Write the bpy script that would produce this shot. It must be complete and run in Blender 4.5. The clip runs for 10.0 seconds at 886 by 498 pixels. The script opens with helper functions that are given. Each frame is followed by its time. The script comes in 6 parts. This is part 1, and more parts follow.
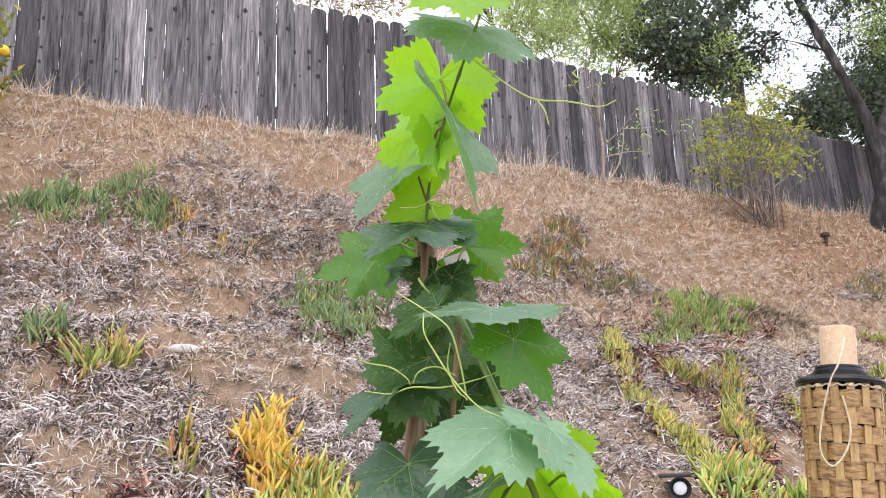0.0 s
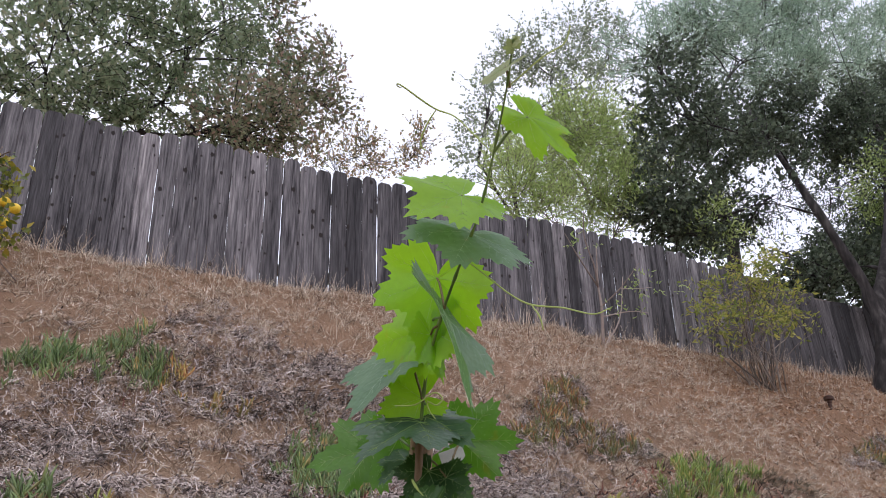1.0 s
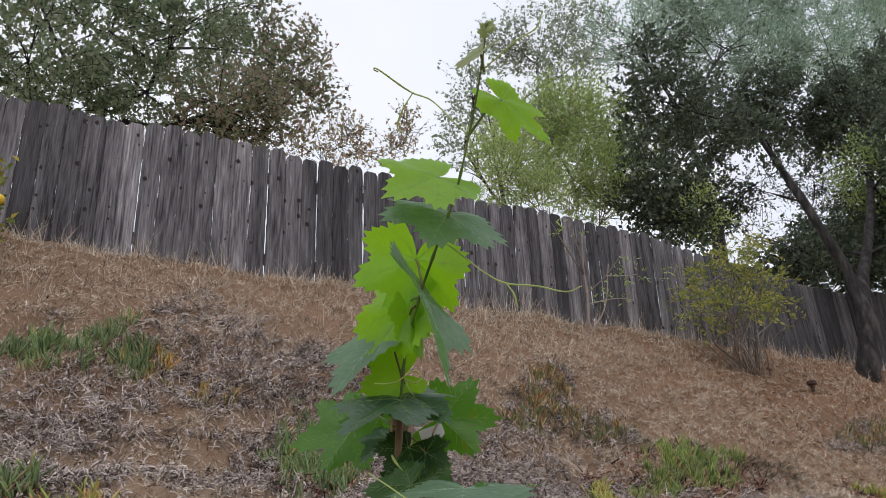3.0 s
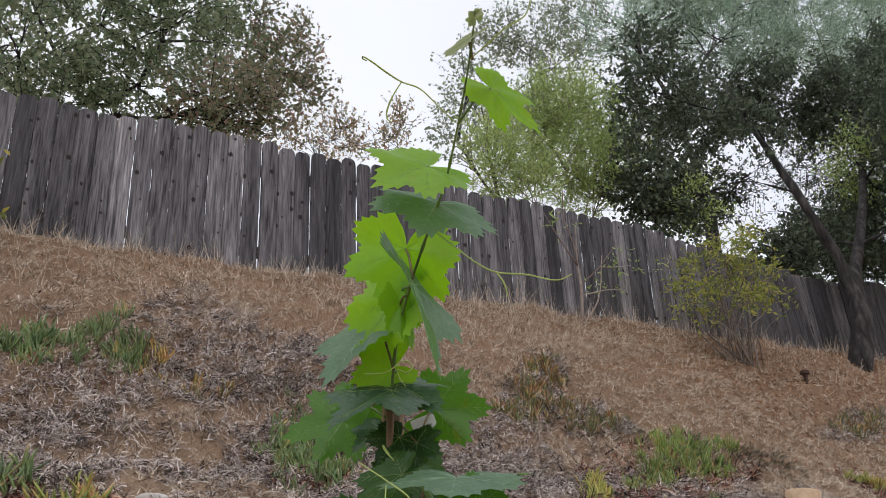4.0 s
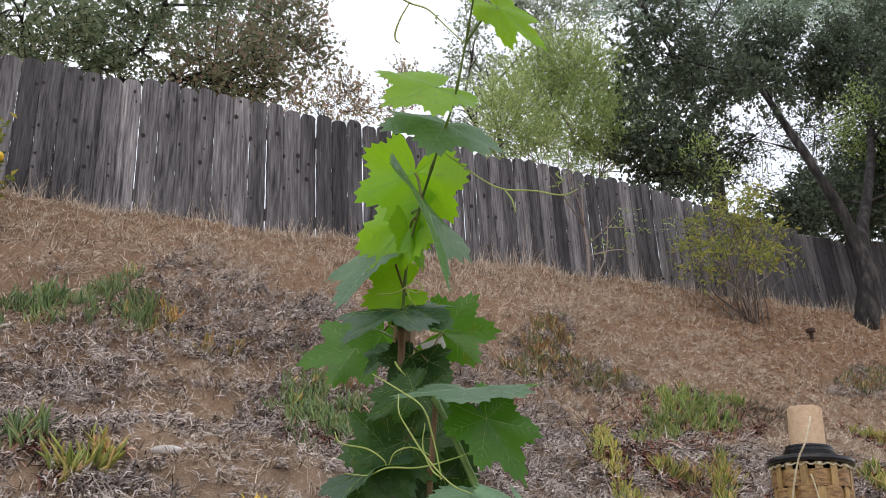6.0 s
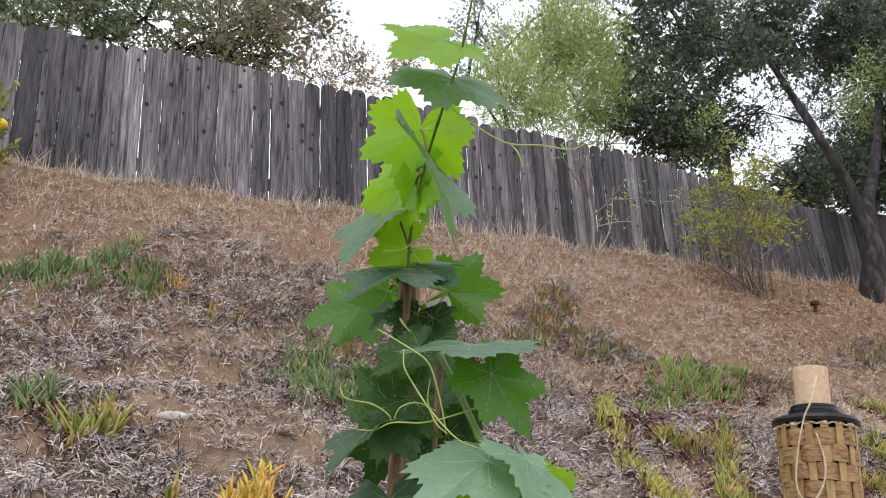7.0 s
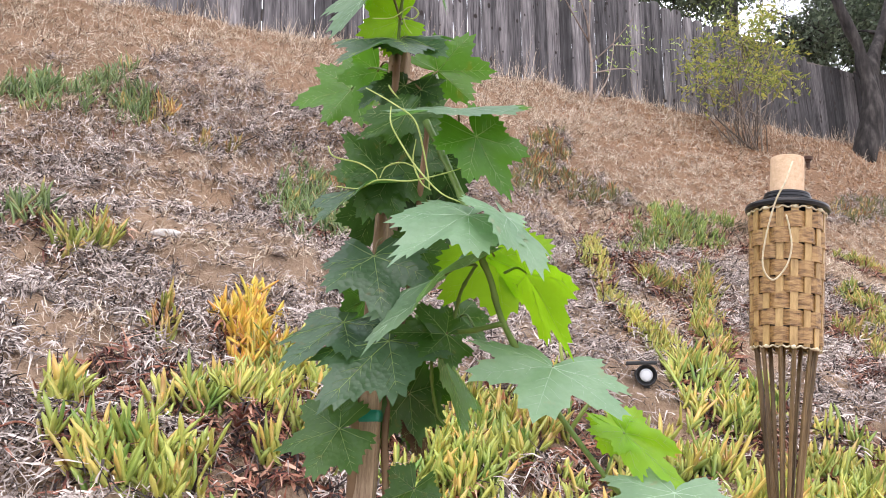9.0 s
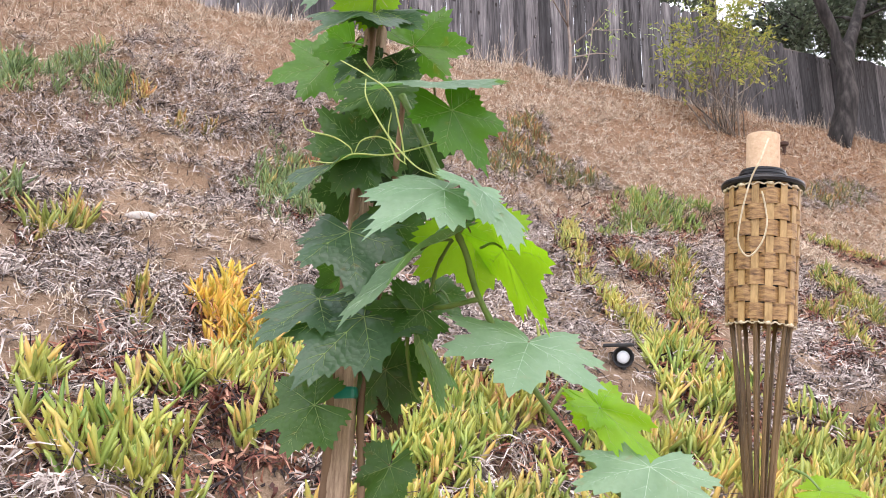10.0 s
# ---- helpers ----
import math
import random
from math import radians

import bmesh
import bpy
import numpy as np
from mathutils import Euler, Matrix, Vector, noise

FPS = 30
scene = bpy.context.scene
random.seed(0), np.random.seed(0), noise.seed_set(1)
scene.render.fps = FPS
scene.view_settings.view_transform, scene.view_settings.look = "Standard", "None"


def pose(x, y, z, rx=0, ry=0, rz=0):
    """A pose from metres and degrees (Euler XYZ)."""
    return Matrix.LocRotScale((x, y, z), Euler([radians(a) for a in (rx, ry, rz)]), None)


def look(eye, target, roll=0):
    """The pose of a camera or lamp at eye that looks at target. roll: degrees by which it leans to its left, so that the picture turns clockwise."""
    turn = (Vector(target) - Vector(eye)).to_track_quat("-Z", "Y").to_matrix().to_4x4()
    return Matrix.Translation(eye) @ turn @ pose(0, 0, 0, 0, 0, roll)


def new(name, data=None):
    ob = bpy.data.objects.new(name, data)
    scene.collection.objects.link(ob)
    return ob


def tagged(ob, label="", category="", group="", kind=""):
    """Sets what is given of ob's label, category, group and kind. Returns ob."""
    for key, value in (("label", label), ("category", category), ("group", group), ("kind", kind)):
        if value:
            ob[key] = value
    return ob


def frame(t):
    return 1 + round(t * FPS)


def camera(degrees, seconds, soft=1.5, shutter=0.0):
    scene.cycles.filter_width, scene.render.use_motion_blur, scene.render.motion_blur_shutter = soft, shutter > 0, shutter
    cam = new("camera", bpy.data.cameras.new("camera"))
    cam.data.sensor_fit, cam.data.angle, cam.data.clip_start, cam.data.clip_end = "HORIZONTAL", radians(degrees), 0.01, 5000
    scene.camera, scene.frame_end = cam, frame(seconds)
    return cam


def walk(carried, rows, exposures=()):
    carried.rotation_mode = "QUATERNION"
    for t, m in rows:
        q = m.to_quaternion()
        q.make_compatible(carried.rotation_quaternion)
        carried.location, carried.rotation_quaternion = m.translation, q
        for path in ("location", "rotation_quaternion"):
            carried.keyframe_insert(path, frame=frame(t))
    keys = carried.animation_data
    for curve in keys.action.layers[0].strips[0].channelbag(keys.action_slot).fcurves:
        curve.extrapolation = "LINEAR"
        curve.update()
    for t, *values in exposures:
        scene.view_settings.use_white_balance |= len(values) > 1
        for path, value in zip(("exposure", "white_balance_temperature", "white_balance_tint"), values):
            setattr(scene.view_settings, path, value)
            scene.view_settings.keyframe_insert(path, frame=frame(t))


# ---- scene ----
cam = camera(54.4, 10.0, soft=0.9)
PATH = [
    (0, (0.192, 0.305, 1.362), (1.105, 2.013, 1.858), -2.1),
    (0.5, (0.187, 0.294, 1.383), (1.077, 1.953, 2.057), -1.8),
    (1, (0.187, 0.284, 1.407), (1.055, 1.884, 2.235), -1.5),
    (1.5, (0.187, 0.278, 1.402), (1.048, 1.853, 2.284), -1.6),
    (2, (0.192, 0.273, 1.395), (1.066, 1.855, 2.25), -1.8),
    (2.5, (0.192, 0.267, 1.391), (1.075, 1.856, 2.226), -2.1),
    (3, (0.189, 0.266, 1.39), (1.087, 1.862, 2.195), -2.2),
    (4.5, (0.196, 0.268, 1.383), (1.11, 1.864, 2.169), -2.8),
    (5, (0.189, 0.273, 1.372), (1.102, 1.874, 2.149), -2.8),
    (5.5, (0.188, 0.266, 1.348), (1.103, 1.881, 2.094), -3.0),
    (7, (0.193, 0.281, 1.318), (1.103, 1.935, 1.978), -2.6),
    (7.5, (0.188, 0.285, 1.285), (1.11, 1.966, 1.857), -2.0),
    (8, (0.187, 0.293, 1.217), (1.13, 2.018, 1.589), -1.3),
    (8.5, (0.191, 0.292, 1.222), (1.139, 2.019, 1.563), -0.9),
    (9, (0.199, 0.28, 1.222), (1.154, 2.006, 1.551), -0.6),
    (9.5, (0.203, 0.277, 1.218), (1.177, 1.996, 1.527), -0.5),
    (10, (0.206, 0.286, 1.212), (1.206, 1.993, 1.508), -0.8),
]
EXPOSURES = [
    (0.0, 0.85, 6500, 11), (0.5, 0.7, 6480, 13), (1.0, -0.1, 6350, 16), (1.5, -0.75, 6030, 17), (2.0, -0.6, 6200, 15), (2.5, -0.42, 6450, 9),
    (5.5, -0.25, 6650, 9), (7.0, 0.2, 6500, 10), (7.5, 0.3, 6500, 11), (8.0, 0.55, 6550, 11), (8.5, 0.74, 6550, 12), (9.0, 0.84, 6610, 13), (10.0, 0.88, 6650, 14),
]
walk(cam, [(t, look(eye, target, roll)) for t, eye, target, roll in PATH], EXPOSURES)

# ---- light and sky ----
SUN_DIR = Vector((-0.30, -0.45, 1.15)).normalized()      # towards the sun, hidden behind thin cloud
world = bpy.data.worlds.new("overcast_sky")
scene.world = world
world.use_nodes = True
wn, wl = world.node_tree.nodes, world.node_tree.links
wn.clear()
sky = wn.new("ShaderNodeTexSky")
sky.sky_type = 'NISHITA'
sky.sun_disc = False
sky.sun_elevation = math.asin(SUN_DIR.z)
sky.sun_rotation = math.atan2(SUN_DIR.x, SUN_DIR.y)
sky_bg = wn.new("ShaderNodeBackground")
sky_bg.inputs["Strength"].default_value = 0.05
wl.new(sky.outputs["Color"], sky_bg.inputs["Color"])
cloud_coord = wn.new("ShaderNodeTexCoord")
cloud_noise = wn.new("ShaderNodeTexNoise")
cloud_noise.inputs["Scale"].default_value = 1.6
cloud_noise.inputs["Detail"].default_value = 4
wl.new(cloud_coord.outputs["Generated"], cloud_noise.inputs["Vector"])
cloud_ramp = wn.new("ShaderNodeValToRGB")
cloud_ramp.color_ramp.elements[0].position, cloud_ramp.color_ramp.elements[0].color = 0.3, (0.72, 0.74, 0.82, 1)
cloud_ramp.color_ramp.elements[1].position, cloud_ramp.color_ramp.elements[1].color = 0.75, (0.92, 0.92, 0.96, 1)
wl.new(cloud_noise.outputs["Fac"], cloud_ramp.inputs["Fac"])
cloud_bg = wn.new("ShaderNodeBackground")
cloud_bg.inputs["Strength"].default_value = 1.33
wl.new(cloud_ramp.outputs["Color"], cloud_bg.inputs["Color"])
sky_add = wn.new("ShaderNodeAddShader")
wl.new(sky_bg.outputs[0], sky_add.inputs[0])
wl.new(cloud_bg.outputs[0], sky_add.inputs[1])
world_out = wn.new("ShaderNodeOutputWorld")
wl.new(sky_add.outputs[0], world_out.inputs["Surface"])

sun_data = bpy.data.lights.new("sun", 'SUN')
sun_data.energy, sun_data.angle, sun_data.color = 0.6, radians(40), (1.0, 0.95, 0.88)
sun = new("sun", sun_data)
sun.matrix_world = look(SUN_DIR * 40, (0, 0, 0))


# ---- materials ----
def shader(name, rough=0.7, metal=0.0):
    m = bpy.data.materials.new(name)
    m.use_nodes = True
    b = m.node_tree.nodes["Principled BSDF"]
    b.inputs["Roughness"].default_value, b.inputs["Metallic"].default_value = rough, metal
    return m, m.node_tree.nodes, m.node_tree.links, b


def ramp(nodes, stops):
    r = nodes.new("ShaderNodeValToRGB")
    e = r.color_ramp.elements
    while len(e) < len(stops):
        e.new(0.5)
    for k, (at, colour) in enumerate(stops):
        e[k].position, e[k].color = at, (*colour, 1)
    return r


def noise_tex(nodes, links, coord, scale, detail=4, stretch=None, rough=0.55):
    n = nodes.new("ShaderNodeTexNoise")
    n.inputs["Scale"].default_value, n.inputs["Detail"].default_value, n.inputs["Roughness"].default_value = scale, detail, rough
    if stretch:
        mp = nodes.new("ShaderNodeMapping")
        mp.inputs["Scale"].default_value = stretch
        links.new(coord, mp.inputs["Vector"])
        coord = mp.outputs["Vector"]
    links.new(coord, n.inputs["Vector"])
    return n.outputs["Fac"]


def mixed(nodes, links, a, b, fac, mode='MIX'):
    m = nodes.new("ShaderNodeMix")
    m.data_type, m.blend_type = 'RGBA', mode
    for sock, v in ((m.inputs[6], a), (m.inputs[7], b), (m.inputs[0], fac)):
        if isinstance(v, (int, float)):
            sock.default_value = v
        elif isinstance(v, tuple):
            sock.default_value = (*v, 1)
        else:
            links.new(v, sock)
    return m.outputs[2]


def bump(nodes, links, b, height, strength=0.3, dist=0.01):
    n = nodes.new("ShaderNodeBump")
    n.inputs["Strength"].default_value, n.inputs["Distance"].default_value = strength, dist
    links.new(height, n.inputs["Height"])
    links.new(n.outputs["Normal"], b.inputs["Normal"])


def speckled(name, stops, scale=20, rough=0.8, spread=0.35, bump_scale=None, bump_amount=0.3, metal=0.0, through_light=0.0, stretch=None):
    """Colour from a ramp driven by noise, each loose piece a little different; leaves may let light through."""
    m, n, l, b = shader(name, rough, metal)
    co = n.new("ShaderNodeTexCoord").outputs["Object"]
    fac = noise_tex(n, l, co, scale, 5, stretch)
    geo = n.new("ShaderNodeNewGeometry").outputs["Random Per Island"]
    mix = n.new("ShaderNodeMix")
    mix.inputs[0].default_value = spread
    l.new(fac, mix.inputs[2])
    l.new(geo, mix.inputs[3])
    r = ramp(n, stops)
    l.new(mix.outputs[0], r.inputs["Fac"])
    l.new(r.outputs["Color"], b.inputs["Base Color"])
    if bump_scale:
        bump(n, l, b, noise_tex(n, l, co, bump_scale, 4, stretch), bump_amount, 0.004)
    if through_light:
        t = n.new("ShaderNodeBsdfTranslucent")
        l.new(r.outputs["Color"], t.inputs["Color"])
        ms = n.new("ShaderNodeMixShader")
        ms.inputs[0].default_value = through_light
        l.new(b.outputs[0], ms.inputs[1])
        l.new(t.outputs[0], ms.inputs[2])
        l.new(ms.outputs[0], n["Material Output"].inputs["Surface"])
    return m


def soil_material():
    m, n, l, b = shader("dry_soil", 0.95)
    co = n.new("ShaderNodeTexCoord").outputs["Object"]
    big = noise_tex(n, l, co, 1.1, 5)
    mid = noise_tex(n, l, co, 9, 6)
    fine = noise_tex(n, l, co, 120, 4)
    r1 = ramp(n, [(0.3, (0.21, 0.145, 0.10)), (0.5, (0.37, 0.27, 0.185)), (0.72, (0.54, 0.415, 0.295))])
    l.new(mid, r1.inputs["Fac"])
    r2 = ramp(n, [(0.35, (0.24, 0.16, 0.105)), (0.65, (0.42, 0.32, 0.23))])
    l.new(fine, r2.inputs["Fac"])
    c = mixed(n, l, r1.outputs["Color"], r2.outputs["Color"], 0.45)
    r3 = ramp(n, [(0.35, (0.75, 0.70, 0.68)), (0.7, (1.1, 1.0, 0.92))])
    l.new(big, r3.inputs["Fac"])
    c = mixed(n, l, c, r3.outputs["Color"], 1.0, 'MULTIPLY')
    sep = n.new("ShaderNodeSeparateXYZ")
    l.new(co, sep.inputs[0])
    high = n.new("ShaderNodeMapRange")
    high.inputs[1].default_value, high.inputs[2].default_value, high.inputs[4].default_value = 4.0, 5.3, 0.6
    l.new(sep.outputs[1], high.inputs[0])
    red = ramp(n, [(0.3, (0.15, 0.075, 0.04)), (0.7, (0.40, 0.235, 0.135))])
    l.new(fine, red.inputs["Fac"])
    c = mixed(n, l, c, red.outputs["Color"], high.outputs[0])
    l.new(c, b.inputs["Base Color"])
    h = mixed(n, l, mid, fine, 0.5)
    bump(n, l, b, h, 1.0, 0.04)
    return m


def picket_material(name="weathered_board", shade=1.0):
    """Weathered grey redwood: grain along the board and dark knots."""
    m, n, l, b = shader(name, 0.85)
    tc = n.new("ShaderNodeTexCoord").outputs["Object"]
    info = n.new("ShaderNodeObjectInfo").outputs["Random"]
    shift = n.new("ShaderNodeCombineXYZ")
    for k in range(3):
        mul = n.new("ShaderNodeMath")
        mul.operation = 'MULTIPLY'
        mul.inputs[1].default_value = (37.0, 11.0, 53.0)[k]
        l.new(info, mul.inputs[0])
        l.new(mul.outputs[0], shift.inputs[k])
    add = n.new("ShaderNodeVectorMath")
    l.new(tc, add.inputs[0])
    l.new(shift.outputs[0], add.inputs[1])
    co = add.outputs[0]
    grain = noise_tex(n, l, co, 9, 6, (9, 3, 0.55))
    streak = noise_tex(n, l, co, 3, 4, (5, 2, 0.35))
    r = ramp(n, [(0.37, (0.030, 0.027, 0.031)), (0.45, (0.115, 0.106, 0.112)), (0.55, (0.225, 0.21, 0.216)), (0.67, (0.42, 0.395, 0.395))])
    mf = n.new("ShaderNodeMix")
    mf.inputs[0].default_value = 0.5
    l.new(grain, mf.inputs[2])
    l.new(streak, mf.inputs[3])
    l.new(mf.outputs[0], r.inputs["Fac"])
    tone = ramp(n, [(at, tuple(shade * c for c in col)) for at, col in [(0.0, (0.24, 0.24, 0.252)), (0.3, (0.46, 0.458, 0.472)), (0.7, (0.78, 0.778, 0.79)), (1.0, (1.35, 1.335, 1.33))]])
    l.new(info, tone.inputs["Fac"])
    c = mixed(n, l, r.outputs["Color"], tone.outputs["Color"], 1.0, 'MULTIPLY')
    flat = n.new("ShaderNodeSeparateXYZ")
    l.new(co, flat.inputs[0])
    plane = n.new("ShaderNodeCombineXYZ")
    l.new(flat.outputs[0], plane.inputs[0])
    l.new(flat.outputs[2], plane.inputs[1])
    v = n.new("ShaderNodeTexVoronoi")
    v.voronoi_dimensions = '2D'
    v.inputs["Scale"].default_value = 1.0
    mp = n.new("ShaderNodeMapping")
    mp.inputs["Scale"].default_value = (8, 6, 1)
    l.new(plane.outputs[0], mp.inputs["Vector"])
    l.new(mp.outputs["Vector"], v.inputs["Vector"])
    pick = n.new("ShaderNodeSeparateColor")
    l.new(v.outputs["Color"], pick.inputs[0])
    few = n.new("ShaderNodeMath")
    few.operation = 'MULTIPLY_ADD'
    l.new(pick.outputs[0], few.inputs[0])
    few.inputs[1].default_value = 0.22
    rough_edge = n.new("ShaderNodeMath")
    rough_edge.operation = 'MULTIPLY_ADD'
    l.new(grain, rough_edge.inputs[0])
    rough_edge.inputs[1].default_value = 0.22
    l.new(v.outputs["Distance"], rough_edge.inputs[2])
    lower = n.new("ShaderNodeMath")
    lower.operation = 'SUBTRACT'
    l.new(rough_edge.outputs[0], lower.inputs[0])
    lower.inputs[1].default_value = 0.11
    l.new(lower.outputs[0], few.inputs[2])
    knot = ramp(n, [(0.115, (0.0, 0.0, 0.0)), (0.17, (1, 1, 1))])
    l.new(few.outputs[0], knot.inputs["Fac"])
    c = mixed(n, l, (0.02, 0.014, 0.012), c, knot.outputs["Color"])
    l.new(c, b.inputs["Base Color"])
    bump(n, l, b, grain, 0.5, 0.006)
    return m


def stripes_wood(name, dark, light, scale=14, rough=0.7, stretch=(6, 6, 0.4)):
    m, n, l, b = shader(name, rough)
    co = n.new("ShaderNodeTexCoord").outputs["Object"]
    g = noise_tex(n, l, co, scale, 5, stretch)
    f = noise_tex(n, l, co, scale * 9, 3, stretch)
    r = ramp(n, [(0.33, dark), (0.66, light)])
    mx = n.new("ShaderNodeMix")
    mx.inputs[0].default_value = 0.35
    l.new(g, mx.inputs[2])
    l.new(f, mx.inputs[3])
    l.new(mx.outputs[0], r.inputs["Fac"])
    l.new(r.outputs["Color"], b.inputs["Base Color"])
    bump(n, l, b, f, 0.3, 0.002)
    return m


SOIL = soil_material()
BOARD = picket_material()
# wide boards: a darker wood, with the oak's shade also put into the tone
DARK_BOARD = picket_material("dark_shaded_wide_board", 0.48)
RAIL = stripes_wood("old_rail_wood", (0.07, 0.06, 0.055), (0.2, 0.17, 0.15), 8, 0.85, (0.4, 6, 6))
BARK = speckled("bark", [(0.36, (0.012, 0.010, 0.010)), (0.5, (0.03, 0.026, 0.025)), (0.68, (0.08, 0.07, 0.067))], 16, 0.95, 0.05, 34, 1.0, stretch=(1, 1, 0.25))
OAK_LEAF = speckled("oak_leaf", [(0.15, (0.05, 0.072, 0.046)), (0.55, (0.12, 0.16, 0.10)), (0.9, (0.26, 0.31, 0.21))], 0.5, 0.45, 0.55, through_light=0.45)
MAPLE_LEAF = speckled("green_tree_leaf", [(0.15, (0.13, 0.185, 0.10)), (0.5, (0.25, 0.325, 0.185)), (0.8, (0.40, 0.42, 0.27)), (0.97, (0.46, 0.30, 0.22))], 0.6, 0.5, 0.55, through_light=0.55)
RUST_LEAF = speckled("autumn_tree_leaf", [(0.1, (0.15, 0.20, 0.10)), (0.45, (0.27, 0.29, 0.17)), (0.7, (0.38, 0.29, 0.21)), (0.95, (0.44, 0.22, 0.17))], 0.9, 0.5, 0.6, through_light=0.55)
TIP_LEAF = speckled("reddish_leaf", [(0.2, (0.30, 0.32, 0.16)), (0.6, (0.52, 0.40, 0.25)), (0.9, (0.54, 0.32, 0.23))], 1.0, 0.55, 0.7, through_light=0.45)
PINE_LEAF = speckled("blue_green_leaf", [(0.2, (0.30, 0.42, 0.31)), (0.8, (0.54, 0.68, 0.53))], 0.5, 0.5, 0.6, through_light=0.6)
POPLAR_LEAF = speckled("poplar_leaf", [(0.2, (0.22, 0.28, 0.17)), (0.8, (0.44, 0.51, 0.36))], 1.0, 0.5, 0.7, through_light=0.45)
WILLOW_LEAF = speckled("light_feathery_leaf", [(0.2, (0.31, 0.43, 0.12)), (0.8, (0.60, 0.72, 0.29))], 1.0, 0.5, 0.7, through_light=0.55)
SHRUB_LEAF = speckled("yellowing_leaf", [(0.1, (0.17, 0.23, 0.05)), (0.5, (0.36, 0.41, 0.09)), (0.9, (0.60, 0.54, 0.14))], 1.0, 0.5, 0.8, through_light=0.5)
CITRUS_LEAF = speckled("citrus_leaf", [(0.1, (0.06, 0.10, 0.02)), (0.6, (0.25, 0.28, 0.04)), (0.9, (0.5, 0.38, 0.05))], 1.0, 0.45, 0.8, through_light=0.3)
ORANGE = speckled("citrus_peel", [(0.3, (0.75, 0.48, 0.02)), (0.7, (0.85, 0.6, 0.05))], 60, 0.45, 0.2, 300, 0.3)
SHRUB_STEM = speckled("brown_shrub_stem", [(0.3, (0.11, 0.09, 0.075)), (0.7, (0.32, 0.27, 0.23))], 20, 0.9, 0.5)
TWIG = speckled("grey_twig", [(0.3, (0.16, 0.12, 0.10)), (0.7, (0.36, 0.29, 0.25))], 20, 0.9, 0.5)


# ---- small builders ----
def mesh_of(name, verts, faces, material, smooth=False):
    me = bpy.data.meshes.new(name)
    me.from_pydata([tuple(v) for v in verts], [], faces)
    me.materials.append(material)
    if smooth:
        me.shade_smooth()
    me.update()
    return me


def quick_mesh(name, verts, faces, material, smooth=False):
    """Mesh from numpy arrays: verts (n, 3), faces (m, 3 or 4)."""
    me = bpy.data.meshes.new(name)
    k = faces.shape[1]
    me.vertices.add(len(verts))
    me.vertices.foreach_set("co", np.ascontiguousarray(verts, dtype=np.float32).ravel())
    me.loops.add(faces.size)
    me.loops.foreach_set("vertex_index", np.ascontiguousarray(faces, dtype=np.int32).ravel())
    me.polygons.add(len(faces))
    me.polygons.foreach_set("loop_start", np.arange(0, faces.size, k, dtype=np.int32))
    me.materials.append(material)
    me.update(calc_edges=True)
    me.validate()
    if smooth:
        me.shade_smooth()
    return me


def part(name, bm, material, parent, label="", smooth=False):
    """Links a bmesh (or a ready mesh) as one mesh object under a thing."""
    if isinstance(bm, bpy.types.Mesh):
        me = bm
    else:
        me = bpy.data.meshes.new(name)
        bm.to_mesh(me)
        bm.free()
        me.materials.append(material)
        if smooth:
            me.shade_smooth()
    ob = new(name, me)
    if parent is not None:
        ob.parent = parent
    return tagged(ob, label)


def unit(a):
    return a / np.maximum(np.linalg.norm(a, axis=1), 1e-6)[:, None]


def tube_arrays(path, radii, sides=8, cap=True):
    """A swept tube along a list of points, as verts and faces."""
    pts = [Vector(p) for p in path]
    verts, faces = [], []
    up = Vector((0.31, 0.17, 0.93))
    for i, p in enumerate(pts):
        d = (pts[min(i + 1, len(pts) - 1)] - pts[max(i - 1, 0)]).normalized()
        a = d.cross(up)
        if a.length < 1e-3:
            a = d.cross(Vector((1, 0, 0)))
        a.normalize()
        b = d.cross(a)
        up = b if b.dot(up) >= 0 else -b
        for k in range(sides):
            t = 2 * math.pi * k / sides
            verts.append(p + (a * math.cos(t) + b * math.sin(t)) * radii[i])
    for i in range(len(pts) - 1):
        for k in range(sides):
            j = (k + 1) % sides
            faces.append((i * sides + k, i * sides + j, (i + 1) * sides + j, (i + 1) * sides + k))
    if cap:
        faces.append(tuple(range(sides - 1, -1, -1)))
        faces.append(tuple(range((len(pts) - 1) * sides, len(pts) * sides)))
    return verts, faces


def smooth_path(points, n=24):
    """Catmull-Rom curve through a few points."""
    p = [Vector(q) for q in points]
    p = [p[0] * 2 - p[1]] + p + [p[-1] * 2 - p[-2]]
    out = []
    segs = len(p) - 3
    for i in range(n + 1):
        u = i / n * segs
        k = min(int(u), segs - 1)
        t = u - k
        a, b, c, d = p[k:k + 4]
        out.append(0.5 * (2 * b + (c - a) * t + (2 * a - 5 * b + 4 * c - d) * t * t + (3 * b - a - 3 * c + d) * t ** 3))
    return out


def tubes(name, runs, material, sides=8):
    """Several tubes of one plant joined into one mesh: runs of (path, r0, r1)."""
    V, F = [], []
    for path, r0, r1 in runs:
        n = len(path)
        v, f = tube_arrays(path, [r0 + (r1 - r0) * i / (n - 1) for i in range(n)], sides)
        F += [tuple(i + len(V) for i in q) for q in f]
        V += v
    return mesh_of(name, V, F, material, True)


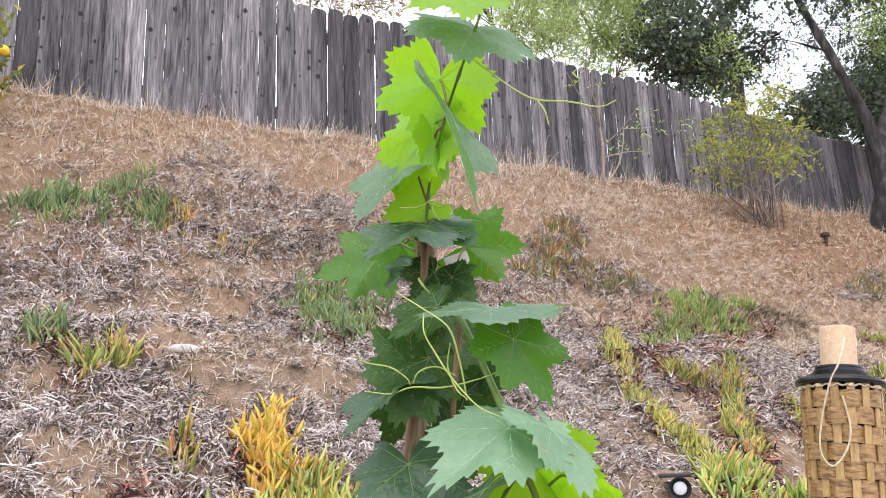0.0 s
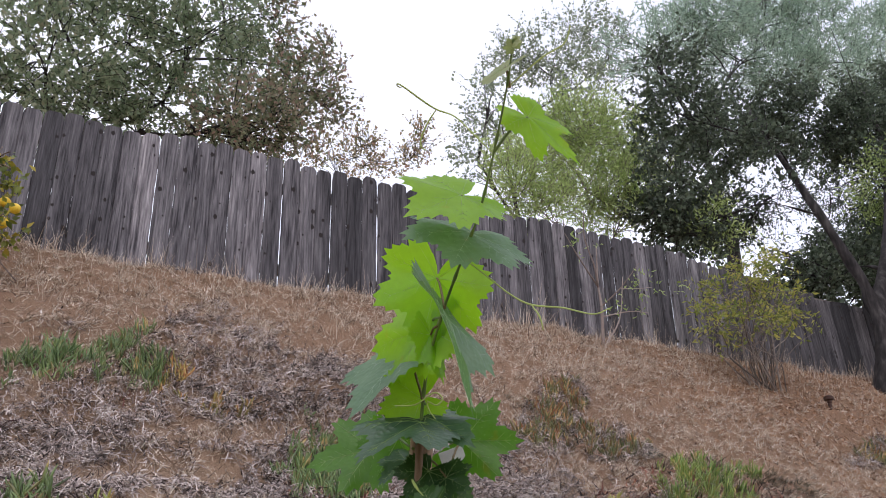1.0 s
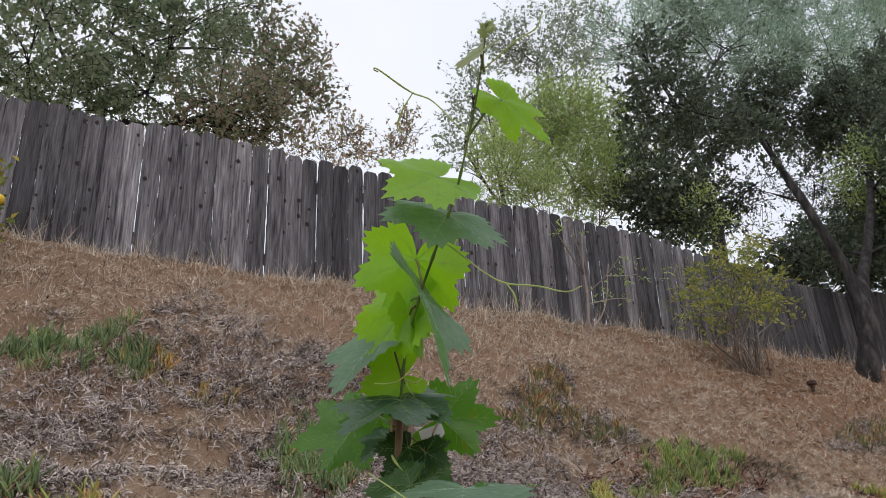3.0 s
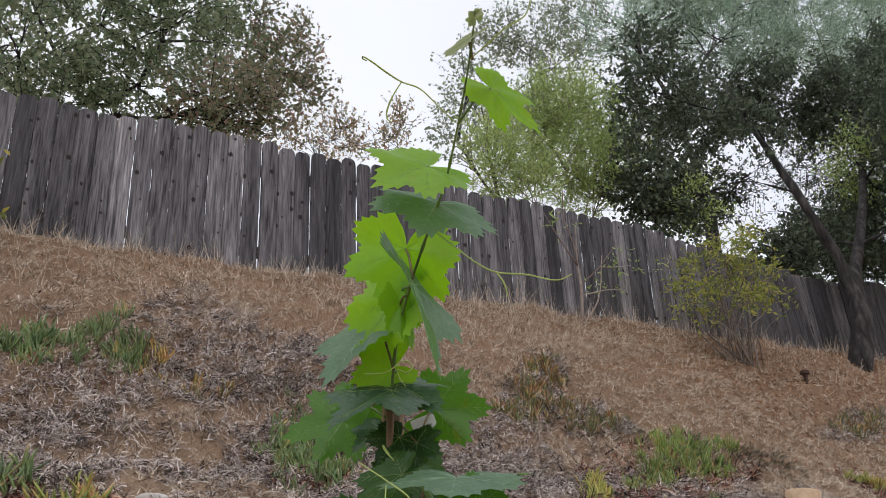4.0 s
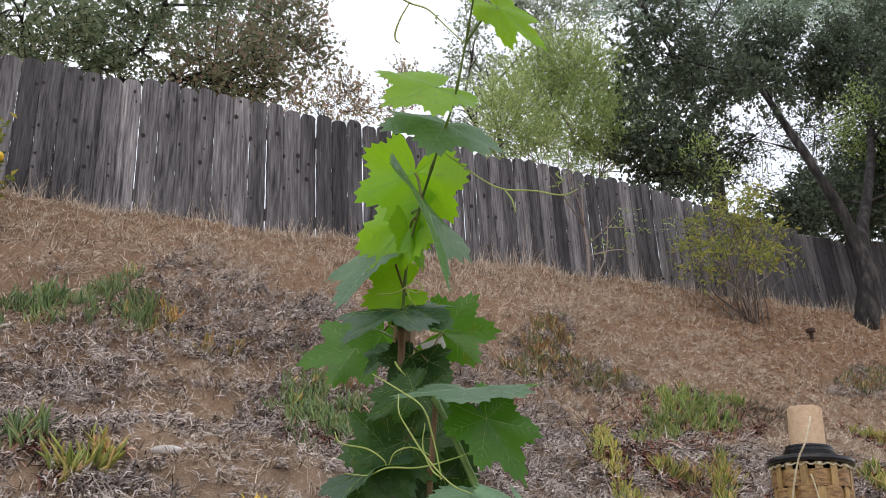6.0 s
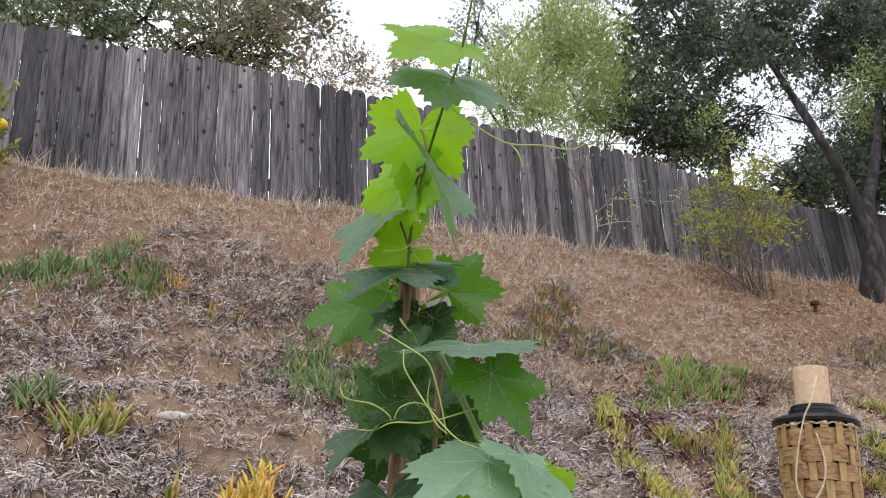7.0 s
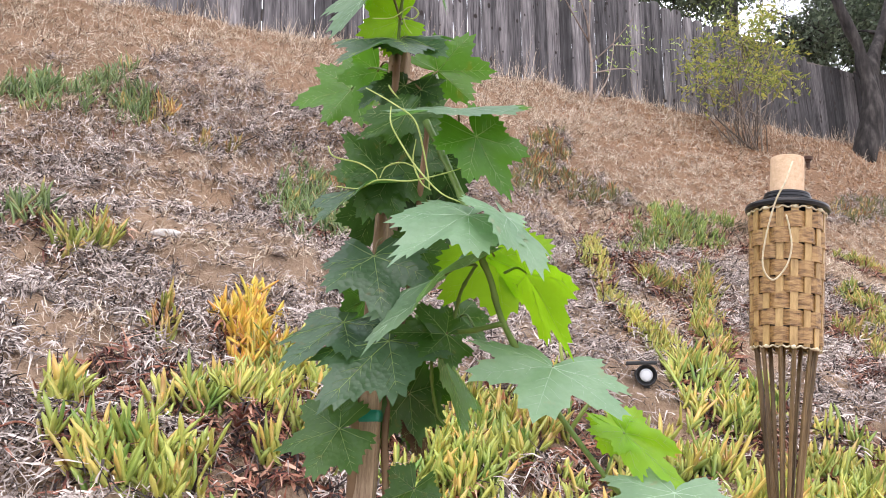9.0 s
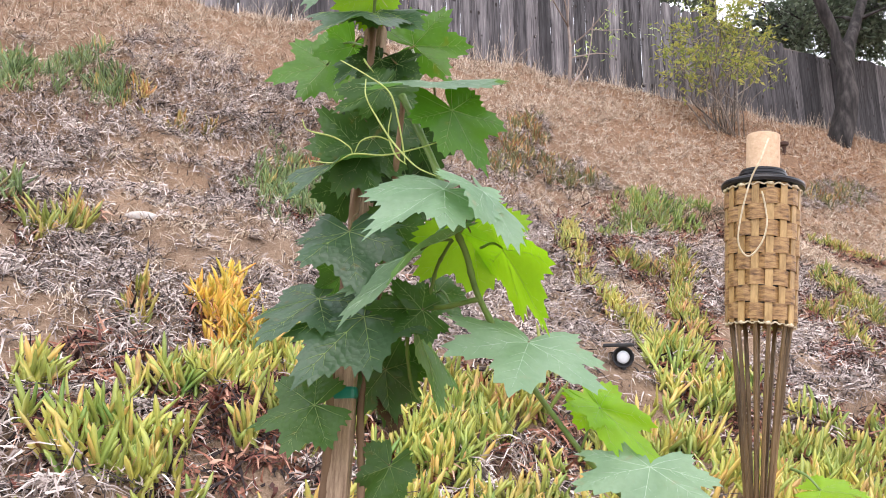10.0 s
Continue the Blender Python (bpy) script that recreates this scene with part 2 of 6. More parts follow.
def box(w, d, h, bevel=0.0, at=(0, 0, 0)):
    bm = bmesh.new()
    bmesh.ops.create_cube(bm, size=1)
    for v in bm.verts:
        v.co = Vector((v.co.x * w + at[0], v.co.y * d + at[1], v.co.z * h + at[2]))
    if bevel:
        bmesh.ops.bevel(bm, geom=bm.edges[:], offset=bevel, segments=2, affect='EDGES', profile=0.5)
    return bm


def lathe(profile, sides=40):
    """A turned shape from (radius, height) pairs."""
    bm = bmesh.new()
    rings = []
    for r, z in profile:
        rings.append([bm.verts.new((r * math.cos(2 * math.pi * k / sides), r * math.sin(2 * math.pi * k / sides), z)) for k in range(sides)])
    for a, b in zip(rings, rings[1:]):
        for k in range(sides):
            j = (k + 1) % sides
            bm.faces.new((a[k], a[j], b[j], b[k]))
    bm.faces.new(rings[0][::-1])
    bm.faces.new(rings[-1])
    return bm


# ---- ground: level yard, then a bank up to the fence ----
BANK_Y = [-400, 1.0, 1.5, 1.9, 2.63, 3.34, 3.63, 4.23, 4.5, 4.82, 5.0, 5.23, 6.4, 9, 14, 400]
BANK_Z = [0, 0.03, 0.42, 0.80, 1.22, 1.54, 1.75, 2.05, 2.24, 2.54, 2.76, 3.0, 4.0, 4.05, 3.6, -6]
GRID_X = np.concatenate([[-300, -120, -50, -20, -8, -4], np.arange(-2.0, 11.0, 0.045), [11.5, 13, 17, 30, 70, 150, 300]])
GRID_Y = np.concatenate([[-300, -100, -30, -8, -2, 0.2, 0.8], np.arange(1.2, 6.8, 0.04), [7.2, 8, 9.5, 12, 16, 30, 80, 200, 350]])


def lumps(x, y):
    """Soft unevenness of the bank, as an array."""
    wx, wy = x + 0.09 * np.sin(5.1 * y + 1.0), y + 0.08 * np.sin(4.3 * x + 2.0)
    s = 0.022 * np.sin(3.1 * x + 1.3 * y + 0.7) * np.sin(2.3 * y - 1.1 * x)
    s += 0.032 * np.sin(8.1 * wy + 1.6 * np.sin(2.1 * wx) + 0.6) * np.clip(0.6 + 0.6 * np.sin(2.7 * wx - 1.9 * wy), 0, 1)
    s += 0.03 * np.sin(9.3 * wx - 4.1 * wy) * np.sin(8.1 * wy + 3.2 * wx + 1.0)
    s += 0.024 * np.sin(19 * wx + 9 * wy) * np.sin(17 * wy - 11 * wx + 2.0)
    s += 0.010 * np.sin(43 * wx - 21 * wy + 1.0) * np.sin(37 * wy + 29 * wx)
    s *= 1 - 0.4 * np.clip((y - 5.0) / 0.8, 0, 1)
    return s * np.clip((y - 1.1) / 0.6, 0, 1) * np.clip((9 - y) / 2, 0, 1)


def ground_z(x, y):
    yy = np.asarray(y, dtype=float)
    z = (np.interp(yy - 0.12, BANK_Y, BANK_Z) + 2 * np.interp(yy, BANK_Y, BANK_Z) + np.interp(yy + 0.12, BANK_Y, BANK_Z)) / 4
    return z + lumps(np.asarray(x, dtype=float), yy)


gx, gy = np.meshgrid(GRID_X, GRID_Y)
gv = np.stack([gx.ravel(), gy.ravel(), ground_z(gx, gy).ravel()], 1)
nx, ny = len(GRID_X), len(GRID_Y)
gi = (np.arange(ny - 1)[:, None] * nx + np.arange(nx - 1)[None, :]).ravel()
gf = np.stack([gi, gi + 1, gi + nx + 1, gi + nx], 1)
ground = new("ground", quick_mesh("ground", gv, gf, SOIL, True))
tagged(ground, "bare tan and reddish soil of a steep dry garden bank", "ground", kind="structure")


# ---- fence along the top of the bank ----
def picket_mesh(k, width, height, worn=1.0, material=BOARD):
    """A rough board with a worn rounded top, rounded edges and slightly ragged sides."""
    rnd = random.Random(100 + k)
    rows = 22
    shape = (0.0, 0.045, 0.22, 0.78, 0.955, 1.0)
    w = len(shape)
    back = (0.008, 0.002, 0.0, 0.0, 0.002, 0.008)
    drop = [d * worn for d in (0.052, 0.034, 0.006, 0.006, 0.034, 0.052)]
    top = [height - d * rnd.uniform(0.7, 1.15) for d in drop]
    V, F = [], []
    for side in (0, 1):
        for r in range(rows + 1):
            edge_l, edge_r = rnd.uniform(-0.0028, 0.003), rnd.uniform(-0.003, 0.0028)
            for c, u in enumerate(shape):
                x = (u - 0.5) * width + (edge_l if c < 2 else edge_r if c > 3 else 0)
                if r == rows and c in (0, 5):
                    x *= 0.95
                V.append((x, 0.018 - 0.3 * back[c] if side else back[c], top[c] * r / rows))
    n = (rows + 1) * w
    for r in range(rows):
        for c in range(w - 1):
            a = r * w + c
            F.append((a, a + 1, a + w + 1, a + w))
            F.append((n + a, n + a + w, n + a + w + 1, n + a + 1))
        a = r * w
        F.append((a, a + w, n + a + w, n + a))
        a += w - 1
        F.append((a, n + a, n + a + w, a + w))
    for c in range(w - 1):
        a = rows * w + c
        F.append((a, a + 1, n + a + 1, n + a))
    return mesh_of("picket", V, F, material)


FENCE_Y, FENCE_PITCH = 6.4, 0.1435
fence = tagged(new("fence"), "weathered grey board fence along the top of the bank", "fence", kind="structure")
fence.location = (0, FENCE_Y, 0)
PICKETS = [picket_mesh(k, 0.1385 + 0.0018 * (k % 3), 1.32) for k in range(10)]
rng = random.Random(5)
px = -3.0
count = 0
while px < 7.3:
    slump = max(0.0, min(1.0, (px - 6.2) / 1.1))
    ob = new("picket", PICKETS[rng.randrange(10)])
    ob.parent = fence
    top = 5.085 + rng.uniform(-0.025, 0.03) - 0.12 * slump
    if 1.2 < px < 4.0:
        top += 0.03
    ob.location = (px, rng.uniform(-0.006, 0.006) if px < 3 else rng.uniform(-0.003, 0.003), top - 1.32)
    lean = rng.uniform(-0.1, 0.1) + 1.5 * slump
    ob.rotation_euler = (0, radians(lean), radians(rng.uniform(-3, 3) if px < 3 else rng.uniform(-1, 1)))
    px += FENCE_PITCH - 0.001 + rng.choice((-0.003, -0.002, -0.002, -0.001, 0.0, 0.001, 0.0025))
    count += 1
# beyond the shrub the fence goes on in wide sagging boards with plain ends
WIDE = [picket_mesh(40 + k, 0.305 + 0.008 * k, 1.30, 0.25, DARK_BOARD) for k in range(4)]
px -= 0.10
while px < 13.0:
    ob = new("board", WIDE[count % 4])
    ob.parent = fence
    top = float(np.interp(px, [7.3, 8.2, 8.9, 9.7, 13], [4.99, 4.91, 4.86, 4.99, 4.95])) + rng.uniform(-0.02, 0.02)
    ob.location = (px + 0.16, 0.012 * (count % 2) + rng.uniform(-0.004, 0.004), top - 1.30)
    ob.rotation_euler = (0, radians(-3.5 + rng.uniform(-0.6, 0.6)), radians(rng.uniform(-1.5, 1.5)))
    px += 0.282
    count += 1
for z in (4.12, 4.85):
    part("rail", box(15.6, 0.04, 0.09, 0.004, (4.7, 0.042, z)), RAIL, fence)
for k in range(7):
    part("post", box(0.09, 0.09, 1.6, 0.006, (-2.6 + 2.4 * k, 0.11, 4.2)), RAIL, fence)


# ---- trees and shrubs ----
def leaf_mesh(name, P, a, L, narrow, material, r):
    """Small folded leaves: foot points, directions, lengths."""
    n = len(P)
    L = L[:, None]
    b = unit(np.cross(a, r.normal(size=(n, 3))))
    c = np.cross(a, b)
    v = np.stack([P, P + a * L * 0.42 + b * L * narrow + c * L * 0.10, P + a * L - c * L * 0.08, P + a * L * 0.42 - b * L * narrow + c * L * 0.10], 1).reshape(-1, 3)
    i = np.arange(n)[:, None] * 4
    f = np.concatenate([i + np.array((0, 1, 2)), i + np.array((0, 2, 3))])
    return quick_mesh(name, v, f, material)


def sprays(masses, per, reach, each, seed, up=0.25, hollow=0.45):
    """Twigs that spread from inside each mass of a crown: feet and tips, in knots with gaps between them."""
    r = np.random.RandomState(seed)
    feet, tips = [], []
    for x, y, z, rx, rz in masses:
        knots = max(4, int(per * (rx * rz) * 1.1))
        d = unit(r.normal(size=(knots, 3)))
        heart = np.array((x, y, z)) + d * np.array((rx, min(rx, 0.8), rz)) * r.uniform(0.1, 1.0, (knots, 1)) ** hollow
        n = each
        at = np.repeat(heart, n, 0) + r.normal(size=(knots * n, 3)) * reach * 0.22
        way = unit(np.repeat(d, n, 0) * 0.7 + r.normal(size=(knots * n, 3)) * 0.75 + np.array((0, 0, up)))
        feet.append(at)
        tips.append(at + way * reach * r.uniform(0.6, 1.3, (knots * n, 1)))
    return np.concatenate(feet), np.concatenate(tips)


def twig_mesh(name, feet, tips, r0, material):
    """Three-sided thin twigs."""
    n = len(feet)
    d = unit(tips - feet)
    s = unit(np.cross(d, np.array((0.3, 0.2, 0.93))))
    o = np.cross(d, s)
    rows = []
    for p, q in ((feet, r0), (tips, r0 * 0.35)):
        rows += [p + (s * math.cos(a) + o * math.sin(a)) * q for a in (0.0, 2.094, 4.189)]
    v = np.stack(rows, 1).reshape(-1, 3)
    f = (np.arange(n)[:, None, None] * 6 + np.array([(0, 1, 4, 3), (1, 2, 5, 4), (2, 0, 3, 5)])).reshape(-1, 4)
    return quick_mesh(name, v, f, material)


def leaves_on(name, feet, tips, leaves, size, narrow, material, seed, spread=0.7, droop=0.15):
    """Leaves set along every twig on alternate sides."""
    r = np.random.RandomState(seed)
    n = len(feet)
    u = (np.arange(leaves) + 0.6) / leaves
    d = tips - feet
    P = (feet[:, None, :] + d[:, None, :] * (u[None, :, None] * r.uniform(0.85, 1.1, (n, leaves, 1)))).reshape(-1, 3)
    a = unit(np.repeat(unit(d), leaves, 0) * (1 - 0.5 * spread) + r.normal(size=(n * leaves, 3)) * spread - np.array((0, 0, droop)))
    P = P + r.normal(size=P.shape) * size * 0.25
    return leaf_mesh(name, P, a, size * r.uniform(0.55, 1.25, len(P)), narrow, material, r)


def tree(name, label, base, fork, r0, crowns, bark, seed, category="tree", limb=0.35, limbs=(), stems=0, twig=0.004, reach=0.3, each=5):
    """A plant with a tapered trunk, a limb into each mass and side branches, twigs, and leaves set along the twigs.
    crowns: (part name, masses, leaf material, leaf length, narrowness, knots per square metre, leaves a twig, upward pull, spread)."""
    thing = tagged(new(name), label, category)
    thing.location = base
    back = Matrix.Translation(-Vector(base))
    rnd = random.Random(seed)
    base, fork = Vector(base), Vector(fork)
    mid = base.lerp(fork, 0.5) + Vector((rnd.uniform(-1, 1), rnd.uniform(-1, 1), 0)) * r0 * 0.5
    bole = smooth_path([base - Vector((0, 0, 0.1)), mid, fork], 10)
    runs = [(bole, r0 * 1.15, r0 * 0.7)]
    nodes = [(fork, 0.0)]
    for run in limbs:
        path = smooth_path([bole[3], bole[7], fork.lerp(Vector(run[0]), 0.3), *run], 22)
        runs.append((path, r0 * 0.84, r0 * 0.2))
        nodes += [(q, (q - fork).length * 0.55) for q in path[9::2]]
    masses = [m for c in crowns for m in c[1]]
    for x, y, z, rx, rz in sorted(masses, key=lambda q: (Vector(q[:3]) - fork).length):
        c = Vector((x, y, z))
        start, far = min(nodes, key=lambda q: (q[0] - c).length + 0.45 * q[1])
        span = (c - start).length
        m1 = start.lerp(c, 0.5) + Vector((rnd.uniform(-1, 1), rnd.uniform(-1, 1), rnd.uniform(-0.4, 1))) * span * 0.14
        thick = r0 * limb * max(0.22, 1 - far / 5.0) * min(1.0, 0.15 + rx / 0.6)
        path = smooth_path([start, m1, c], 10)
        runs.append((path, thick, thick * 0.35))
        nodes += [(path[4], far + span * 0.4), (path[7], far + span * 0.7), (c, far + span)]
        for k in range(10):
            s = m1.lerp(c, rnd.uniform(0.3, 1.0))
            e = c + Vector((rnd.gauss(0, 1) * rx, rnd.gauss(0, 0.7) * min(rx, 0.7), rnd.gauss(0, 1) * rz)) * 0.6
            runs.append((smooth_path([s, s.lerp(e, 0.5) + Vector((0, 0, rz * 0.12)), e], 5), min(thick * 0.35, 0.016), 0.004))
    for k in range(stems):
        m = rnd.choice(masses)
        c = Vector(m[:3]) + Vector((rnd.gauss(0, m[3] * 0.5), rnd.gauss(0, 0.1), rnd.uniform(-m[4], m[4] * 0.4)))
        foot = base + Vector((rnd.gauss(0, 0.10), rnd.gauss(0, 0.05), 0))
        mid = foot.lerp(c, 0.45) + Vector((rnd.gauss(0, 0.09), rnd.gauss(0, 0.06), 0.06))
        late = foot.lerp(c, 0.75) + Vector((rnd.gauss(0, 0.05), rnd.gauss(0, 0.05), 0.02))
        runs.append((smooth_path([foot, mid, late, c], 10), rnd.uniform(0.004, 0.009), 0.002))
    me = tubes("trunk", runs, bark, 10 if r0 > 0.1 else 7)
    if r0 > 0.1:
        away = [v.normal.copy() for v in me.vertices]
        for v, out in zip(me.vertices, away):
            v.co += out * (0.022 * noise.noise(v.co * 5.0) + 0.012 * noise.noise(v.co * 14.0)) * min(1.0, max(0.0, (8.0 - v.co.z) / 3.0))
    me.transform(back)
    part("trunk", me, bark, thing)
    for k, (title, group, leaf, size, narrow, per, leaves, up, spread) in enumerate(crowns):
        feet, tips = sprays(group, per, reach, each, seed * 7 + k, up)
        lm = leaves_on(title, feet, tips, leaves, size, narrow, leaf, seed * 11 + k, spread)
        lm.transform(back)
        crown = part(title, lm, leaf, thing)
        tm = twig_mesh("twigwork", feet, tips, twig, bark)
        tm.transform(back)
        tagged(part("twigwork", tm, bark, crown), kind="stuff")
    return thing


LEFT_CROWN = [
    (0.08, 8.7, 7.0, 0.8, 0.73), (0.88, 9.81, 8.35, 0.93, 0.78), (1.65, 9.12, 8.13, 0.81, 0.74), (2.63, 10.24, 8.85, 0.67, 0.75),
    (0.46, 9.55, 6.95, 0.78, 0.28), (0.03, 8.86, 8.58, 1.1, 0.66), (1.67, 9.97, 10.09, 1.03, 0.77), (1.37, 9.29, 7.25, 0.57, 0.28),
    (1.15, 9.30, 6.94, 0.56, 0.18), (1.83, 9.00, 6.82, 0.55, 0.18), (0.14, 8.90, 6.69, 0.46, 0.23), (0.63, 9.20, 7.09, 0.42, 0.28),
]
LEFT_RUST = [
    (2.08, 8.6, 6.84, 0.53, 0.37), (3.09, 9.34, 8.0, 0.46, 0.42), (2.61, 8.88, 7.2, 0.42, 0.31), (3.53, 9.62, 8.78, 0.21, 0.26),
    (3.43, 9.17, 7.72, 0.21, 0.22), (2.56, 8.71, 8.49, 0.18, 0.37), (2.69, 9.45, 7.12, 0.44, 0.19), (2.39, 9.10, 6.88, 0.42, 0.17),
]
TIP_CROWN = [
    (3.78, 10.2, 7.61, 0.31, 0.18), (4.33, 10.57, 7.94, 0.29, 0.22), (4.38, 10.34, 8.09, 0.13, 0.2), (4.74, 10.71, 8.01, 0.19, 0.14),
    (5.16, 10.48, 8.1, 0.22, 0.19), (5.31, 10.25, 8.28, 0.14, 0.22),
]
POPLAR_CROWN = [
    (7.82, 12.3, 10.83, 0.47, 0.67), (9.19, 13.17, 13.08, 0.59, 0.71), (9.7, 12.63, 12.73, 0.7, 0.76), (11.33, 13.5, 14.84, 0.65, 0.57),
    (11.67, 12.96, 14.07, 0.7, 0.84), (7.58, 12.43, 9.68, 0.39, 0.43), (8.82, 13.29, 10.86, 0.48, 0.6), (10.36, 12.76, 12.42, 0.77, 0.64),
]
WILLOW_CROWN = [
    (5.03, 7.4, 6.09, 0.32, 0.39), (6.02, 8.02, 7.12, 0.44, 0.44), (6.21, 7.64, 7.3, 0.4, 0.37), (7.22, 8.25, 7.56, 0.44, 0.48),
    (6.38, 7.87, 6.55, 0.58, 0.36), (5.38, 7.49, 5.88, 0.33, 0.17), (7.35, 8.11, 6.89, 0.35, 0.39), (6.8, 7.73, 6.21, 0.4, 0.19),
]
OAK_CROWN = [
    (7.17, 7.1, 6.43, 0.47, 0.5), (8.96, 7.97, 7.84, 0.74, 0.48), (7.71, 7.43, 7.77, 0.6, 0.48), (10.15, 8.3, 9.08, 0.83, 0.49),
    (11.06, 7.76, 8.9, 0.85, 0.6), (11.5, 7.23, 8.4, 0.64, 0.69), (8.73, 8.09, 6.74, 0.42, 0.38), (7.52, 7.56, 6.12, 0.45, 0.22),
    (10.68, 8.42, 8.64, 0.45, 0.26), (7.56, 7.35, 8.41, 0.41, 0.41), (12.03, 8.22, 8.55, 0.42, 0.31),
    (14.19, 7.68, 9.86, 0.82, 1.41), (12.97, 7.15, 7.69, 0.52, 0.93), (9.31, 7.1, 5.59, 0.56, 0.21), (10.32, 7.35, 6.11, 0.43, 0.35),
    # five masses nearer than y 6.4 are unseen, added to shade fence and bank
    (11.05, 7.19, 6.18, 0.36, 0.36), (11.8, 5.2, 8.2, 1.1, 0.9), (10.9, 5.6, 7.0, 1.1, 0.8), (10.6, 4.7, 6.9, 0.9, 0.7), (11.6, 6.3, 6.2, 1.0, 0.7), (10.1, 5.3, 5.5, 0.7, 0.5), (12.88, 7.60, 9.55, 0.66, 0.66),
    (6.99, 7.30, 5.98, 0.32, 0.25), (7.34, 7.00, 5.69, 0.42, 0.20), (9.36, 7.00, 5.44, 0.55, 0.27), (10.27, 6.90, 5.59, 0.42, 0.42), (9.22, 7.20, 5.59, 0.32, 0.17), (8.27, 6.55, 7.14, 0.28, 0.28), (8.51, 6.50, 6.76, 0.17, 0.14), (9.94, 7.10, 5.84, 0.50, 0.33), (10.78, 6.95, 5.86, 0.35, 0.48), (11.52, 7.40, 6.91, 0.34, 0.43), (8.82, 7.60, 6.45, 0.20, 0.24),
]
OAK_LACE = [
    (9.24, 7.5, 6.84, 0.5, 0.42), (12.14, 8.12, 7.56, 0.56, 0.46), (10.97, 7.74, 7.43, 0.38, 0.38), (11.14, 8.35, 6.86, 0.58, 0.29),
    (9.1, 7.97, 6.49, 0.25, 0.34),
]
# lit outer leaves of the oak, painted with the paler willow leaf colour
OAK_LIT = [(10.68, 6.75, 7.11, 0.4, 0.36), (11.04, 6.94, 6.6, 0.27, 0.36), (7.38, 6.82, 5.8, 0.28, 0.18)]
PINE_CROWN = [
    (10.45, 10.5, 11.81, 0.58, 0.53), (12.32, 11.12, 13.31, 0.73, 0.6), (13.05, 10.74, 13.76, 0.81, 0.61), (15.39, 11.35, 14.88, 0.99, 0.83),
    (16.7, 10.97, 15.07, 1.02, 0.86), (16.07, 10.59, 13.49, 0.88, 0.66), (19.56, 11.21, 15.68, 0.69, 0.95), (14.75, 10.83, 15.28, 0.89, 0.52),
    (18.28, 11.44, 17.42, 0.79, 0.61), (12.72, 11.06, 14.77, 0.31, 0.56), (13.05, 10.68, 14.76, 0.2, 0.42), (21.59, 11.3, 17.24, 0.94, 1.32), (13.67, 11.00, 13.06, 0.82, 0.57), (14.81, 10.80, 12.83, 0.84, 0.59), (18.32, 11.00, 13.88, 0.88, 0.88),
]
SHRUB_CROWN = [
    (6.37, 5.55, 4.54, 0.31, 0.21), (6.34, 5.86, 4.36, 0.33, 0.21), (6.68, 5.67, 4.26, 0.33, 0.21), (7.15, 5.8, 4.32, 0.2, 0.2),
    (6.00, 5.79, 4.02, 0.18, 0.17), (6.19, 5.6, 3.95, 0.30, 0.12), (6.85, 5.75, 4.82, 0.19, 0.1),
]
CITRUS_CROWN = [(-0.03, 5.50, 4.11, 0.14, 0.14), (-0.07, 5.70, 3.98, 0.2, 0.18), (-0.05, 5.60, 3.64, 0.2, 0.19), (-0.21, 5.80, 4.24, 0.22, 0.2)]
OAK_LIMBS = [[(8.88, 6.15, 5.12), (8.66, 6.3, 5.89), (8.68, 6.7, 6.95), (9.07, 7.4, 8.32)], [(9.42, 6.2, 5.36), (10.3, 6.5, 6.46), (11.41, 7.0, 8.04), (12.26, 7.6, 9.83)]]
tree("tree", "broad tree turning olive and rust behind the fence", (1.2, 9.8, 4.0), (1.05, 9.7, 6.6), 0.12,
     [("crown", LEFT_CROWN, MAPLE_LEAF, 0.066, 0.36, 105, 9, 0.1, 0.75), ("rusty_crown", LEFT_RUST, RUST_LEAF, 0.062, 0.36, 170, 9, 0.15, 0.75)], BARK, 11, limb=0.25)
tree("tree", "small tree with reddish autumn tips behind the fence", (4.4, 10.5, 4.0), (4.4, 10.5, 6.4), 0.05,
     [("crown", TIP_CROWN, TIP_LEAF, 0.055, 0.34, 200, 8, 0.9, 0.6)], BARK, 12, reach=0.34)
tree("tree", "tall pale-leaved tree far behind the fence", (9.4, 13.2, 3.7), (9.5, 13.1, 8.5), 0.17,
     [("crown", POPLAR_CROWN, POPLAR_LEAF, 0.075, 0.36, 52, 9, 0.9, 0.7)], BARK, 13, reach=0.5)
tree("tree", "light green feathery tree behind the fence", (6.5, 8.0, 4.0), (6.5, 8.0, 5.3), 0.06,
     [("crown", WILLOW_CROWN, WILLOW_LEAF, 0.065, 0.14, 250, 16, 1.1, 0.5)], SHRUB_STEM, 14, reach=0.36, twig=0.003)
tree("tree", "tall blue-green fine-leaved tree behind the oak", (12.3, 11.0, 3.8), (12.4, 11.0, 8.6), 0.18,
     [("crown", PINE_CROWN, PINE_LEAF, 0.14, 0.11, 60, 13, 0.9, 0.5)], BARK, 18, reach=0.6)
tree("tree", "dark evergreen oak leaning over the fence", (8.72, 6.12, 3.75), (8.97, 6.12, 4.7), 0.125,
     [("crown", OAK_CROWN, OAK_LEAF, 0.066, 0.36, 165, 11, 0.1, 0.8), ("thin_crown", OAK_LACE, OAK_LEAF, 0.046, 0.3, 130, 7, 0.0, 0.8), ("lit_outer_crown", OAK_LIT, WILLOW_LEAF, 0.06, 0.2, 320, 9, 0.2, 0.7)], BARK, 15, limb=0.2, limbs=OAK_LIMBS)
